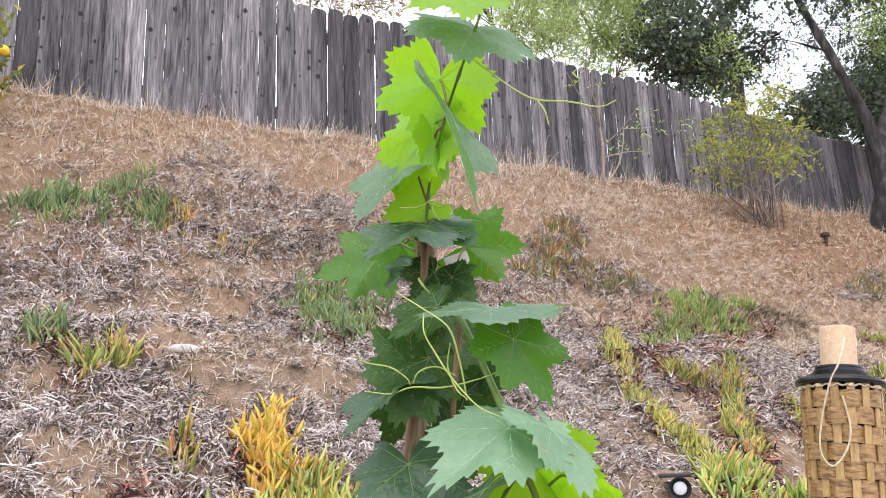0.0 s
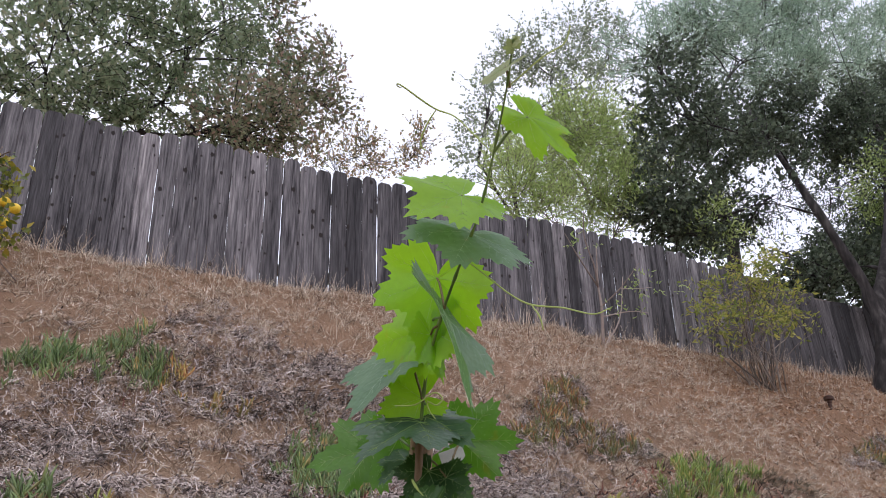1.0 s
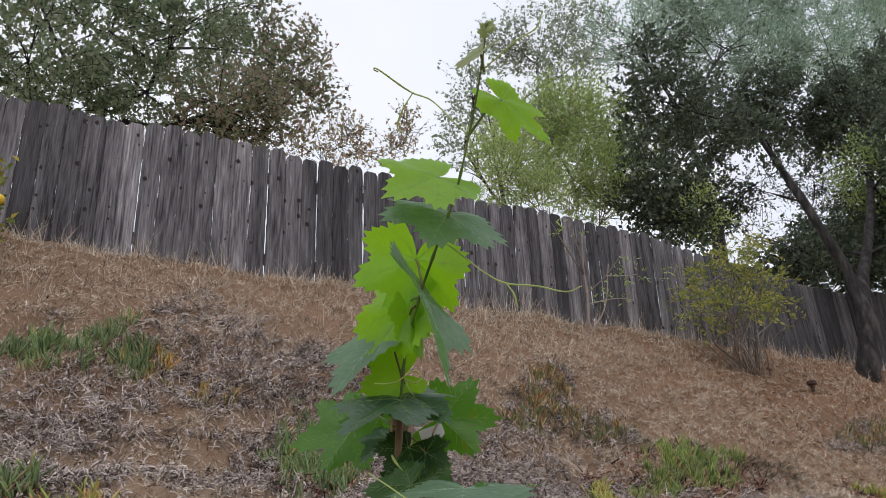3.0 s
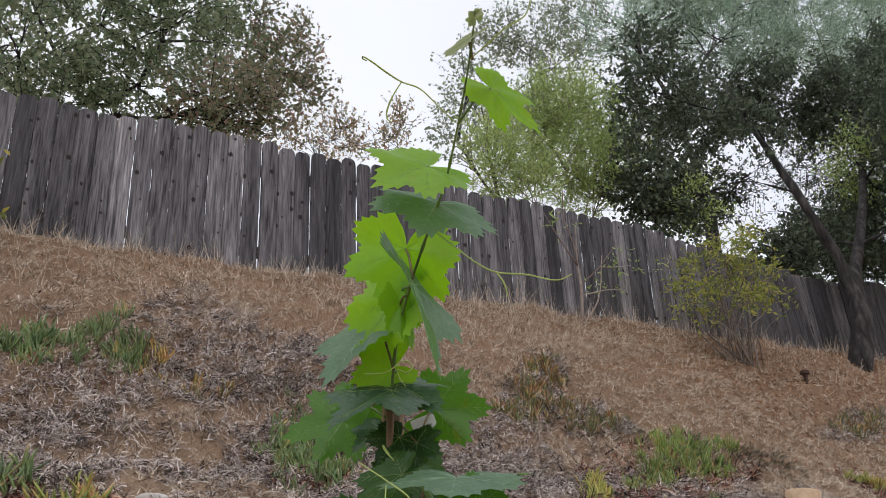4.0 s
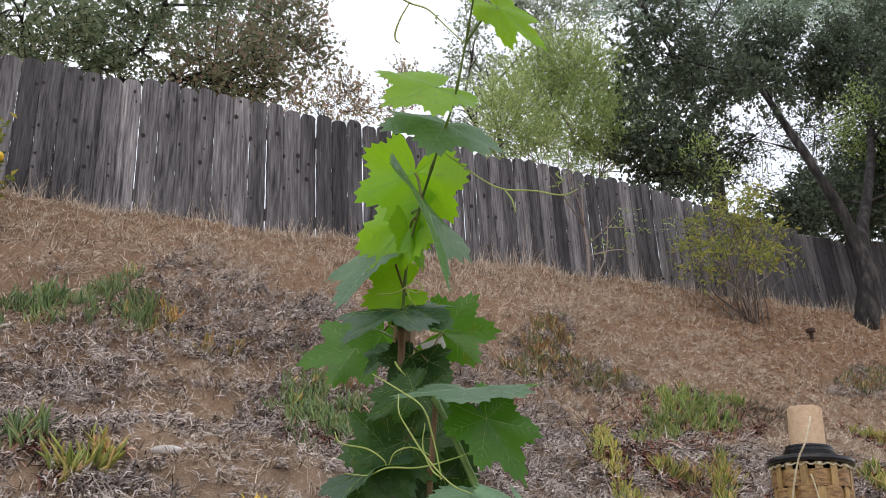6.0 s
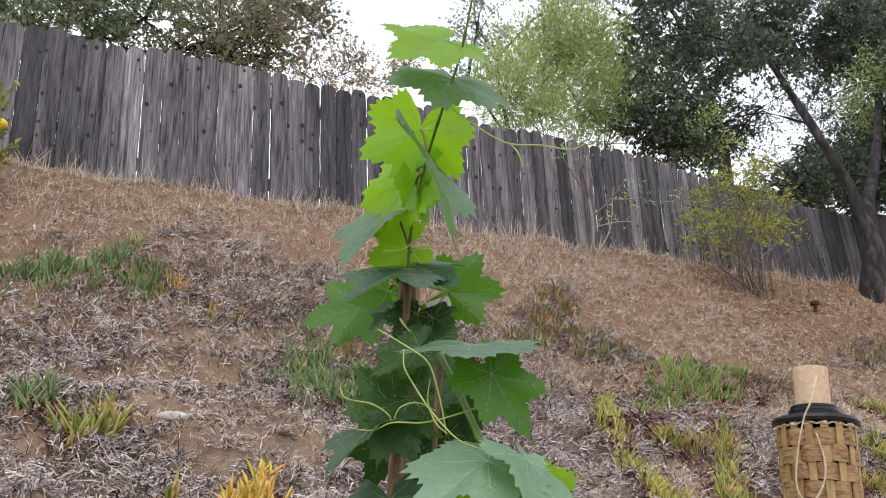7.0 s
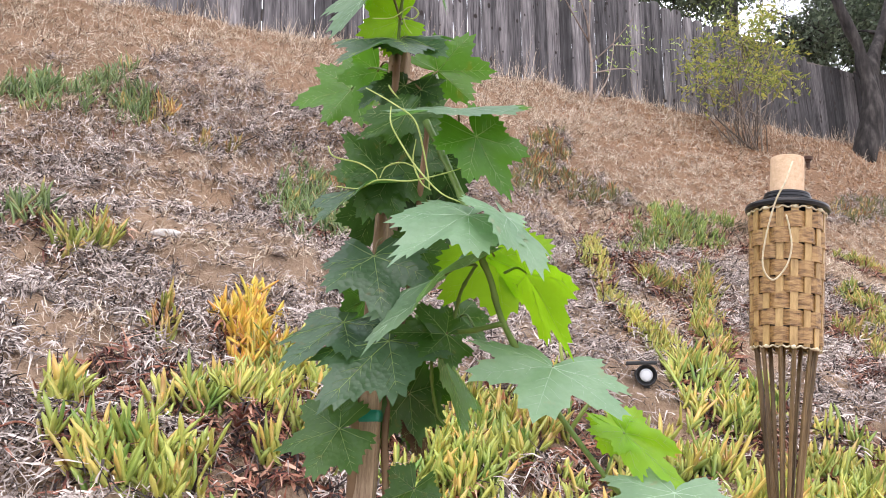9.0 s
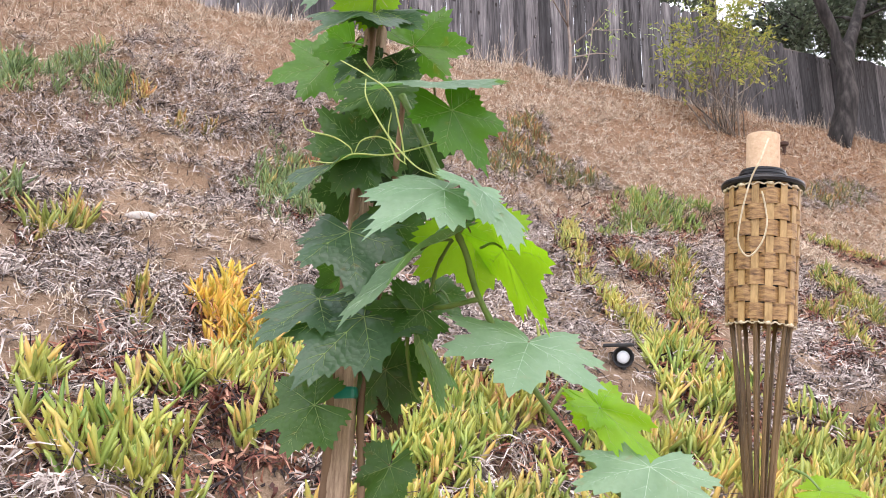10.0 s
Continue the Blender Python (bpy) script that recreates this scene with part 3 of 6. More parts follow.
tree("shrub", "leggy shrub with yellowing leaves below the fence", (6.55, 5.8, 3.45), (6.55, 5.8, 3.5), 0.02,
     [("leaves", SHRUB_CROWN, SHRUB_LEAF, 0.055, 0.19, 300, 8, 0.4, 0.6)], SHRUB_STEM, 16, "shrub", limb=0.6, stems=34, twig=0.002, reach=0.16, each=3)
tree("citrus_bush", "citrus bush with yellowing leaves and ripe fruit", (-0.2, 5.75, 3.4), (-0.2, 5.72, 3.6), 0.03,
     [("leaves", CITRUS_CROWN, CITRUS_LEAF, 0.06, 0.28, 260, 8, 0.2, 0.8)], TWIG, 17, "shrub", twig=0.002, reach=0.12, each=3)
# a thin bare shrub against the fence, and fruit on the citrus bush
thin = tagged(new("bare_shrub"), "thin straggly shrub with a few small leaves against the fence", "shrub")
thin.location = (5.05, 6.2, 3.8)
runs = [(smooth_path([(5.04, 6.22, 3.8), (5.07, 6.22, 4.2), (5.08, 6.25, 4.45), (5.10, 6.24, 4.84)], 12), 0.018, 0.006),
        (smooth_path([(5.08, 6.25, 4.42), (4.9, 6.26, 4.68), (4.75, 6.26, 4.92)], 8), 0.010, 0.004),
        (smooth_path([(5.08, 6.25, 4.40), (5.02, 6.2, 4.6), (4.95, 6.22, 4.9), (4.98, 6.22, 5.2)], 8), 0.010, 0.004),
        (smooth_path([(5.06, 6.22, 4.2), (5.3, 6.2, 4.42), (5.6, 6.22, 4.75)], 8), 0.009, 0.004),
        (smooth_path([(5.05, 6.22, 4.1), (5.38, 6.2, 4.2), (5.62, 6.2, 4.22)], 8), 0.007, 0.003),
        (smooth_path([(5.3, 6.2, 4.42), (5.48, 6.18, 4.44), (5.7, 6.2, 4.5)], 8), 0.005, 0.002),
        (smooth_path([(5.04, 6.22, 3.8), (5.25, 6.2, 4.1), (5.35, 6.2, 4.55)], 8), 0.010, 0.004)]
tm = tubes("stem", runs, TWIG, 6)
tm.transform(Matrix.Translation((-5.05, -6.2, -3.8)))
part("stem", tm, TWIG, thin)
feet, tips = sprays([(5.4, 6.2, 4.3, 0.24, 0.2), (5.0, 6.22, 5.0, 0.2, 0.2), (5.55, 6.2, 4.6, 0.2, 0.18), (5.75, 6.2, 4.35, 0.2, 0.18)], 60, 0.14, 2, 31)
tl = leaves_on("leaves", feet, tips, 5, 0.05, 0.16, WILLOW_LEAF, 31)
tl.transform(Matrix.Translation((-5.05, -6.2, -3.8)))
part("leaves", tl, WILLOW_LEAF, thin)

for p in ((0.06, 5.55, 3.87), (0.12, 5.53, 3.83), (0.07, 5.54, 3.73), (-0.02, 5.55, 3.95), (0.0, 5.5, 3.79)):
    bm = bmesh.new()
    bmesh.ops.create_icosphere(bm, subdivisions=3, radius=0.034)
    for v in bm.verts:
        v.co.z *= 0.94
    fruit = part("citrus_fruit", bm, ORANGE, None, "", True)
    fruit.location = p
    tagged(fruit, "ripe orange-yellow citrus fruit hanging on the bush", "fruit", "fruit on the citrus bush")


# ---- cover of the bank: dry straw, dead grey thatch, ice plant ----
def spread(kind):
    """Plan ellipses by centre and two half axes."""
    return [(np.array(p[:2]), np.linalg.inv(np.array([[p[2], p[4]], [p[3], p[5]]]))) for p in kind]


def depth_in(kind, x, y):
    """How deep a place lies inside the patches: 1 in the middle, 0 at the rim, below 0 outside."""
    best = np.full(np.shape(x), -9.0)
    for c, inv in spread(kind):
        dx, dy = x - c[0], y - c[1]
        a = inv[0, 0] * dx + inv[0, 1] * dy
        b = inv[1, 0] * dx + inv[1, 1] * dy
        best = np.maximum(best, 1 - np.sqrt(a * a + b * b))
    return best


LIME_PATCHES = [
    (0.53, 2.29, 0.19, -0.02, 0.02, 0.12),
    (0.72, 2.56, 0.09, -0.00, 0.03, 0.13),
    (1.00, 3.03, 0.09, 0.00, 0.09, 0.32),
    (0.80, 2.58, 0.14, -0.00, 0.03, 0.14),
    (1.02, 2.73, 0.12, -0.00, 0.07, 0.22),
    (0.88, 2.39, 0.19, -0.02, 0.05, 0.17),
    (1.40, 2.35, 0.29, -0.02, 0.15, 0.26),
    (1.70, 2.46, 0.23, -0.01, 0.12, 0.17),
    (2.00, 2.23, 0.44, -0.03, 0.16, 0.16),
    (2.69, 2.12, 0.45, -0.04, 0.21, 0.14),
    (2.50, 2.43, 0.24, -0.01, 0.17, 0.15),
    (2.65, 2.70, 0.13, -0.00, 0.22, 0.21),
    (0.41, 2.59, 0.04, 0.00, 0.01, 0.09),
]
def strip(half, *points):
    """A band of patches along a line of places on the bank."""
    out = []
    for (x0, y0), (x1, y1) in zip(points, points[1:]):
        dx, dy = x1 - x0, y1 - y0
        far = math.hypot(dx, dy)
        out.append(((x0 + x1) / 2, (y0 + y1) / 2, dx * 0.62, dy * 0.62, -dy / far * half, dx / far * half))
    return out


YELLOW_STRIP = strip(0.07, (3.3, 4.15), (2.95, 3.65), (2.78, 3.25), (2.76, 2.96), (2.60, 2.66))
SLOPE_STRIPS = [
    strip(0.07, (3.80, 3.78), (3.50, 3.50), (3.28, 3.30), (2.97, 2.92)),
    strip(0.07, (3.20, 3.72), (3.50, 3.62)),
    strip(0.10, (4.95, 3.72), (4.72, 3.39), (4.48, 3.03)),
    strip(0.085, (4.36, 3.40), (4.22, 3.08), (4.02, 2.86)),
    strip(0.16, (5.90, 4.45), (6.02, 3.98)),
    strip(0.10, (3.78, 3.30), (3.60, 3.10)),
    strip(0.065, (0.46, 3.60), (0.56, 3.66)),
    strip(0.065, (0.58, 3.68), (0.68, 3.75)),
    strip(0.035, (0.70, 2.85), (0.74, 3.05)),
]
SLOPE_PATCHES = [p for band in SLOPE_STRIPS for p in band] + YELLOW_STRIP
GREEN_PATCHES = [
    (0.42, 5.02, 0.44, 0.07, 0.00, 0.13),
    (0.92, 5.00, 0.12, 0.02, 0.01, 0.10),
    (0.88, 5.27, 0.10, 0.02, 0.01, 0.08),
    (1.66, 4.42, 0.15, 0.04, 0.10, 0.32),
    (1.80, 4.22, 0.13, 0.02, 0.10, 0.24),
    (4.42, 4.52, 0.52, 0.08, 0.10, 0.19),
    (3.72, 4.13, 0.34, 0.18, -0.06, 0.10),
    (0.37, 3.77, 0.08, 0.01, 0.00, 0.07),
]
DULL_PATCHES = [
    (1.07, 4.94, 0.08, 0.01, 0.02, 0.10),
    (1.29, 4.79, 0.16, 0.03, 0.02, 0.09),
    (3.41, 4.88, 0.23, 0.03, 0.14, 0.20),
    (3.76, 5.16, 0.23, 0.04, 0.13, 0.17),
    (7.01, 4.99, 0.59, 0.06, 0.20, 0.13),
    (3.50, 5.01, 0.21, 0.03, 0.09, 0.13),
    (3.69, 4.87, 0.33, 0.04, 0.07, 0.09),
    (3.94, 4.77, 0.29, 0.04, 0.08, 0.09),
    (1.95, 4.63, 0.18, 0.03, 0.06, 0.15),
]
BARE_PATCHES = [
    (2.32, 2.63, 0.12, -0.00, 0.11, 0.12),
    (0.89, 4.28, 0.40, 0.08, 0.02, 0.14),
    (1.31, 3.58, 0.23, 0.02, 0.05, 0.14),
    (0.44, 2.81, 0.14, 0.00, 0.02, 0.21),
    (1.15, 3.64, 0.33, 0.06, 0.05, 0.20),
    (1.10, 3.86, 0.48, 0.05, 0.04, 0.14),
    (1.20, 4.62, 0.36, 0.03, 0.02, 0.10),
    (0.47, 2.95, 0.13, 0.02, 0.02, 0.20),
    (3.08, 3.43, 0.28, 0.02, 0.15, 0.16),
    (3.38, 2.96, 0.24, 0.01, 0.24, 0.19),
    (3.11, 3.21, 0.16, 0.01, 0.14, 0.14),
    (3.69, 4.48, 0.32, 0.04, 0.14, 0.16),
    (1.82, 2.73, 0.14, 0.00, 0.05, 0.08),
    (0.44, 3.59, 0.11, 0.01, 0.00, 0.08),
]
RUSSET_PATCHES = [
    (0.58, 2.75, 0.13, -0.02, 0.03, 0.10),
    (0.80, 2.42, 0.14, -0.03, 0.02, 0.07),
    (0.86, 2.22, 0.13, 0.00, 0.02, 0.09),
    (0.48, 2.50, 0.10, 0.02, 0.02, 0.08),
    (1.75, 2.28, 0.16, 0.05, 0.02, 0.06),
    (2.45, 2.30, 0.20, -0.06, 0.02, 0.06),
    (3.63, 2.72, 0.16, -0.02, 0.05, 0.08),
]
WORN_PATCHES = [
    (0.37, 5.55, 0.38, 0.11, -0.01, 0.24),
    (1.36, 6.23, 0.44, 0.15, 0.03, 0.21),
    (2.15, 5.62, 0.33, 0.08, 0.09, 0.25),
    (1.89, 6.00, 0.28, 0.08, 0.05, 0.17),
    (3.88, 5.19, 0.34, 0.04, 0.14, 0.16),
    (4.89, 5.41, 0.51, 0.08, 0.18, 0.18),
    (3.67, 5.57, 0.30, 0.06, 0.11, 0.16),
]


def wobble(x, y, k):
    return (np.sin(5.3 * x + 3.1 * y + k) + np.sin(11.7 * x - 8.3 * y + 2.1 * k) + np.sin(3.7 * y * 2.3 - 2.9 * x + k * k)) / 3


def bank_points(r, n, y0, y1):
    """Random places on the part of the bank in view."""
    y = r.uniform(y0, y1, n)
    left = -0.25 - 0.03 * (y - 2)
    right = 2.9 + (y - 1.9) * 1.95
    fade = 1.1
    wide = right - left + 2 * fade
    keep = r.uniform(0, 1, n) < wide / 12.9
    y, left, right = y[keep], left[keep], right[keep]
    x = r.uniform(0, 1, len(y)) * wide[keep] + left - fade
    inside = np.minimum(x - left, right - x) / fade + 1
    low = (y - 1.75) / 0.5 + 0.4 * np.sin(5 * x) + 0.3 * np.sin(13 * x + 1)
    keep = (r.uniform(0, 1, len(x)) < inside) & (r.uniform(0, 1, len(x)) < low)
    return x[keep], y[keep]


def blades(name, base, aim, side, bow, length, width, material, segs=3):
    """Thin tapering strips: base points, directions, sideways vectors, bow vectors."""
    n = len(base)
    rows = []
    for k in range(segs + 1):
        u = k / segs
        mid = base + aim * (length * u)[:, None] + bow * (length * u * u)[:, None]
        w = width * (1.0 - 0.85 * u ** 1.6) * 0.5
        rows += [mid - side * w[:, None], mid + side * w[:, None]]
    v = np.stack(rows, 1).reshape(-1, 3)
    per = 2 * (segs + 1)
    i = np.arange(n)[:, None] * per
    f = np.concatenate([i + np.array((2 * k, 2 * k + 1, 2 * k + 3, 2 * k + 2)) for k in range(segs)])
    return quick_mesh(name, v, f, material)


STRAW = speckled("dry_straw", [(0.20, (0.07, 0.042, 0.027)), (0.36, (0.42, 0.30, 0.205)), (0.60, (0.69, 0.55, 0.42)), (0.82, (0.92, 0.82, 0.68))], 1.4, 0.8, 0.75)
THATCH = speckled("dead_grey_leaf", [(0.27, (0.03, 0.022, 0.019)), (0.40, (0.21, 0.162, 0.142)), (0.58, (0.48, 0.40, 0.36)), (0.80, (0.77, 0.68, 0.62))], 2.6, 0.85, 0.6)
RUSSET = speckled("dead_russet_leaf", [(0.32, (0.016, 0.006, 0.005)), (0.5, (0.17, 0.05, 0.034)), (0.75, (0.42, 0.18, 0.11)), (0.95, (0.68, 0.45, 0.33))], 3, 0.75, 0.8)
SCRUB = speckled("withered_dark_leaf", [(0.15, (0.06, 0.05, 0.035)), (0.5, (0.17, 0.15, 0.10)), (0.75, (0.30, 0.25, 0.18)), (0.95, (0.30, 0.15, 0.09))], 3, 0.8, 0.7)
LITTER = speckled("brown_leaf_litter", [(0.1, (0.10, 0.045, 0.025)), (0.5, (0.30, 0.145, 0.07)), (0.9, (0.52, 0.32, 0.18))], 2, 0.8, 0.85)


def fallen(name, label, count, y0, y1, keep, length, width, rise, material, seed, category, segs=3, curl=0.6, lift=0.02, mound=0.0):
    """Loose dead blades strewn on the bank where keep(x, y) allows, mostly lying down the slope."""
    r = np.random.RandomState(seed)
    x, y = bank_points(r, count, y0, y1)
    k = r.uniform(0, 1, len(x)) < keep(x, y)
    x, y = x[k], y[k]
    n = len(x)
    base = np.stack([x, y, ground_z(x, y) + r.uniform(-0.005, lift, n)], 1)
    heap = mound * np.clip(0.35 + 0.9 * wobble(4.3 * x, 4.3 * y, 6.0) + 0.5 * wobble(9.1 * x, 8.7 * y, 3.0), 0, 1.2)
    base[:, 2] += heap * r.uniform(0, 1, n) ** 0.6
    slope = (ground_z(x, y + 0.05) - ground_z(x, y - 0.05)) / 0.1
    ang = r.uniform(0, 2 * np.pi, n)
    aim = np.stack([np.cos(ang), np.sin(ang), np.sin(ang) * slope + np.abs(r.normal(0, rise, n))], 1)
    aim = unit(aim)
    side = unit(np.cross(aim, r.normal(size=(n, 3)) * 0.5 + np.array((0, -0.5, 1.0))))
    bow = r.normal(size=(n, 3)) * curl * 0.5 - np.array((0, 0, 0.25 * curl))
    me = blades(name, base, aim, side, bow, r.uniform(*length, n) / (1 + 0.6 * np.linalg.norm(bow, axis=1)), r.uniform(*width, n), material, segs)
    return tagged(new(name, me), label, category, kind="stuff")


def iced(x, y):
    return np.maximum.reduce([depth_in(k, x, y) for k in (LIME_PATCHES, SLOPE_PATCHES, GREEN_PATCHES, DULL_PATCHES)])


def grey_zone(x, y):
    """Dead ice plant: thick on the lower and middle bank towards the left, thinning to the right and upwards."""
    edge = np.interp(x, [0, 0.7, 1.2, 2.2, 3.0, 4.5, 6.5], [5.15, 5.2, 5.75, 5.5, 4.95, 4.35, 3.6]) + 0.3 * wobble(x, y, 1.0)
    g = np.clip((edge - y) / 0.45, 0.0, 1)
    g = g * np.clip(1.1 + 0.6 * wobble(1.3 * x, 1.3 * y, 4.0), 0.3, 1)
    g = g * np.where(depth_in(BARE_PATCHES, x, y) > -0.1, 0.16, 1.0)
    g = g * np.where(depth_in(LIME_PATCHES, x, y) > 0.0, 0.25, 1.0)
    g = g * (1 - 0.65 * np.clip((x - 1.7) / 0.5, 0, 1) * np.clip((3.6 - y) / 0.4, 0, 1) * (wobble(2.1 * x, 2.3 * y, 1.0) > -0.15))
    g = g * np.where(np.maximum(depth_in(GREEN_PATCHES, x, y), depth_in(SLOPE_PATCHES, x, y)) > 0.05, 0.3, 1.0)
    g = np.maximum(g, 0.8 * (depth_in(DULL_PATCHES, x, y) > -0.25))
    return np.clip(g, 0, 1)


def straw_zone(x, y):
    s = np.clip((y - 4.3 + 0.25 * np.clip(x - 0.5, 0, 5)) / 0.9, 0.42, 1) * np.clip(0.8 + 0.4 * wobble(x, y, 7.0), 0.3, 1)
    s = s * np.clip((y - 2.5) / 0.7, 0, 1)
    s = s * np.clip(0.75 + 1.1 * wobble(3.7 * x, 3.9 * y, 5.0) + 0.6 * wobble(9.1 * x, 8.3 * y, 1.0), 0.42, 1)
    s = s * (1 - 0.75 * np.clip((x - 5.0) / 1.5, 0, 1) * np.clip((y - 4.8) / 0.5, 0, 1))
    s = s * np.where(depth_in(WORN_PATCHES, x, y) + 0.3 * wobble(4 * x, 4 * y, 2.0) > 0, 0.5, 1)
    s = s * (1 - 0.3 * np.clip(grey_zone(x, y) - 0.2, 0, 1) * (x < 2.6))
    return s * np.where(depth_in(BARE_PATCHES, x, y) > 0, 1.3, 1)


def dead_tufts(name, label, count, y0, y1, keep, length, width, material, seed, category, per=13, high=(0.012, 0.06), hang=1.0, segs=3):
    """Knots of dead leaves that spring from one point and hang over down the slope, with gaps between the knots."""
    r = np.random.RandomState(seed)
    x, y = bank_points(r, count, y0, y1)
    k = r.uniform(0, 1, len(x)) < keep(x, y)
    x, y = x[k], y[k]
    rise = r.uniform(*high, len(x)) * np.clip(0.75 + 0.7 * wobble(4.3 * x, 4.3 * y, 6.0), 0.25, 1.4)
    lean = np.repeat(r.normal(0, 0.5, (len(x), 2)), per, 0)
    x, y, rise = np.repeat(x, per), np.repeat(y, per), np.repeat(rise, per)
    n = len(x)
    x, y = x + r.normal(0, 0.008, n), y + r.normal(0, 0.008, n)
    base = np.stack([x, y, ground_z(x, y) + rise * r.uniform(0.5, 1.0, n)], 1)
    a = r.uniform(0, 2 * np.pi, n)
    aim = unit(np.stack([np.cos(a) + lean[:, 0], np.sin(a) - 0.55 + lean[:, 1], r.uniform(-0.1, 1.0, n)], 1))
    bow = r.normal(size=(n, 3)) * 0.35 - np.array((0, 0.1, 0.75)) * hang * r.uniform(0.4, 1.3, (n, 1))
    side = unit(np.cross(aim, r.normal(size=(n, 3)) * 0.5 + np.array((0, -0.5, 1.0))))
    me = blades(name, base, aim, side, bow, r.uniform(*length, n), r.uniform(*width, n), material, segs)
    return tagged(new(name, me), label, category, kind="stuff")


SCRUB_STRIP = strip(0.11, (3.34, 5.09), (3.52, 4.84), (3.96, 4.86), (4.28, 4.62), (4.82, 4.60), (5.33, 4.50))


def scrub_zone(x, y):
    return np.clip(depth_in(SCRUB_STRIP, x, y) + 0.5 + 0.5 * wobble(3 * x, 3 * y, 2.0), 0, 1) * (depth_in(SCRUB_STRIP, x, y) > -0.5)


def russet_zone(x, y):
    some = np.clip(0.5 + 0.25 * (x > 2.9) + 0.9 * wobble(1.7 * x, 1.7 * y, 9.0), 0.1, 1) * np.clip((iced(x, y) + 0.5 + 0.4 * (x > 2.9)) / 0.5, 0, 1)
    return np.maximum(some, np.clip(depth_in(RUSSET_PATCHES, x, y) * 2 + 0.8, 0, 1))


fallen("dry_grass", "flattened pale dry grass covering the upper bank", 400000, 2.0, 6.42, straw_zone, (0.025, 0.085), (0.002, 0.0042), 0.4, STRAW, 41, "grass", 2, 0.8, 0.015, 0.03)
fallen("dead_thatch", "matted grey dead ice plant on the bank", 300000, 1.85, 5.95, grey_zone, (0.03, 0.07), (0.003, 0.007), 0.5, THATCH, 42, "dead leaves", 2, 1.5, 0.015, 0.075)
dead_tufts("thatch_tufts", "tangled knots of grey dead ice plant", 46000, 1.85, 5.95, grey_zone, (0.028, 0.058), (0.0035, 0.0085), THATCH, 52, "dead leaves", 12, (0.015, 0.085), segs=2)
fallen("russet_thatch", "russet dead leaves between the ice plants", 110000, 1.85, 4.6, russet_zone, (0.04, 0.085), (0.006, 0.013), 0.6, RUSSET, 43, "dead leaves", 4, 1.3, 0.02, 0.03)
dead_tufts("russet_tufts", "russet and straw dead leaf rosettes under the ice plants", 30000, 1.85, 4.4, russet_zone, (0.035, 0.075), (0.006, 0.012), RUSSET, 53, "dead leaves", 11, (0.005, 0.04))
fallen("leaf_litter", "brown fallen leaves under the oak and shrub", 130000, 4.3, 6.4,
       lambda x, y: np.clip((x - 4.2) / 2.0, 0, 1) * np.clip((y - 4.4) / 0.5, 0, 1) * 0.8, (0.02, 0.05), (0.006, 0.014), 0.25, LITTER, 44, "dead leaves", 2, 0.6, 0.012)

dead_tufts("scrub_tufts", "dark scruffy withered tufts along the middle of the bank", 17000, 4.0, 5.6, scrub_zone, (0.03, 0.07), (0.004, 0.008), SCRUB, 54, "dead leaves", 9, (0.005, 0.02), 0.1, 2)

# crumbs and clods of soil lying on the bare places
r = np.random.RandomState(48)
x, y = bank_points(r, 36000, 1.85, 6.3)
n = len(x)
half = 0.0022 + 0.0075 * r.uniform(0, 1, n) ** 4
at = np.stack([x, y, ground_z(x, y) + half * 0.4], 1)
corner = np.array([(1, 0, 0), (-1, 0, 0), (0, 1, 0), (0, -1, 0), (0, 0, 1)], dtype=float)
v = at[:, None, :] + corner[None] * half[:, None, None] * r.uniform(0.55, 1.35, (n, 5, 1)) + r.normal(size=(n, 5, 3)) * half[:, None, None] * 0.2
tri = np.array([(0, 2, 4), (2, 1, 4), (1, 3, 4), (3, 0, 4)])
crumbs = quick_mesh("soil_crumbs", v.reshape(-1, 3), (np.arange(n)[:, None, None] * 5 + tri).reshape(-1, 3), SOIL)
tagged(new("soil_crumbs", crumbs), "crumbs and small clods of dry soil on the bank", "soil", kind="stuff")

# dead trailing stems of ice plant
rnd = random.Random(47)
runs = []
while len(runs) < 50:
    x0, y0 = rnd.uniform(0.2, 5.0), rnd.uniform(2.1, 5.0)
    if grey_zone(np.array([x0]), np.array([y0]))[0] < 0.3 and iced(np.array([x0]), np.array([y0]))[0] < -0.4:
        continue
    a, pts = rnd.uniform(0, 6.28), []
    for k in range(6):
        pts.append((x0, y0, float(ground_z(x0, y0)) + rnd.uniform(0.008, 0.05)))
        a += rnd.uniform(-1.1, 1.1)
        x0, y0 = x0 + 0.04 * math.cos(a), y0 + 0.04 * math.sin(a) - 0.01
    runs.append((smooth_path(pts, 14), rnd.uniform(0.0025, 0.0045), 0.0015))
tagged(new("dead_runners", tubes("dead_runners", runs, RUSSET, 5)), "dead woody runners of ice plant on the bank", "dead stems", kind="stuff")

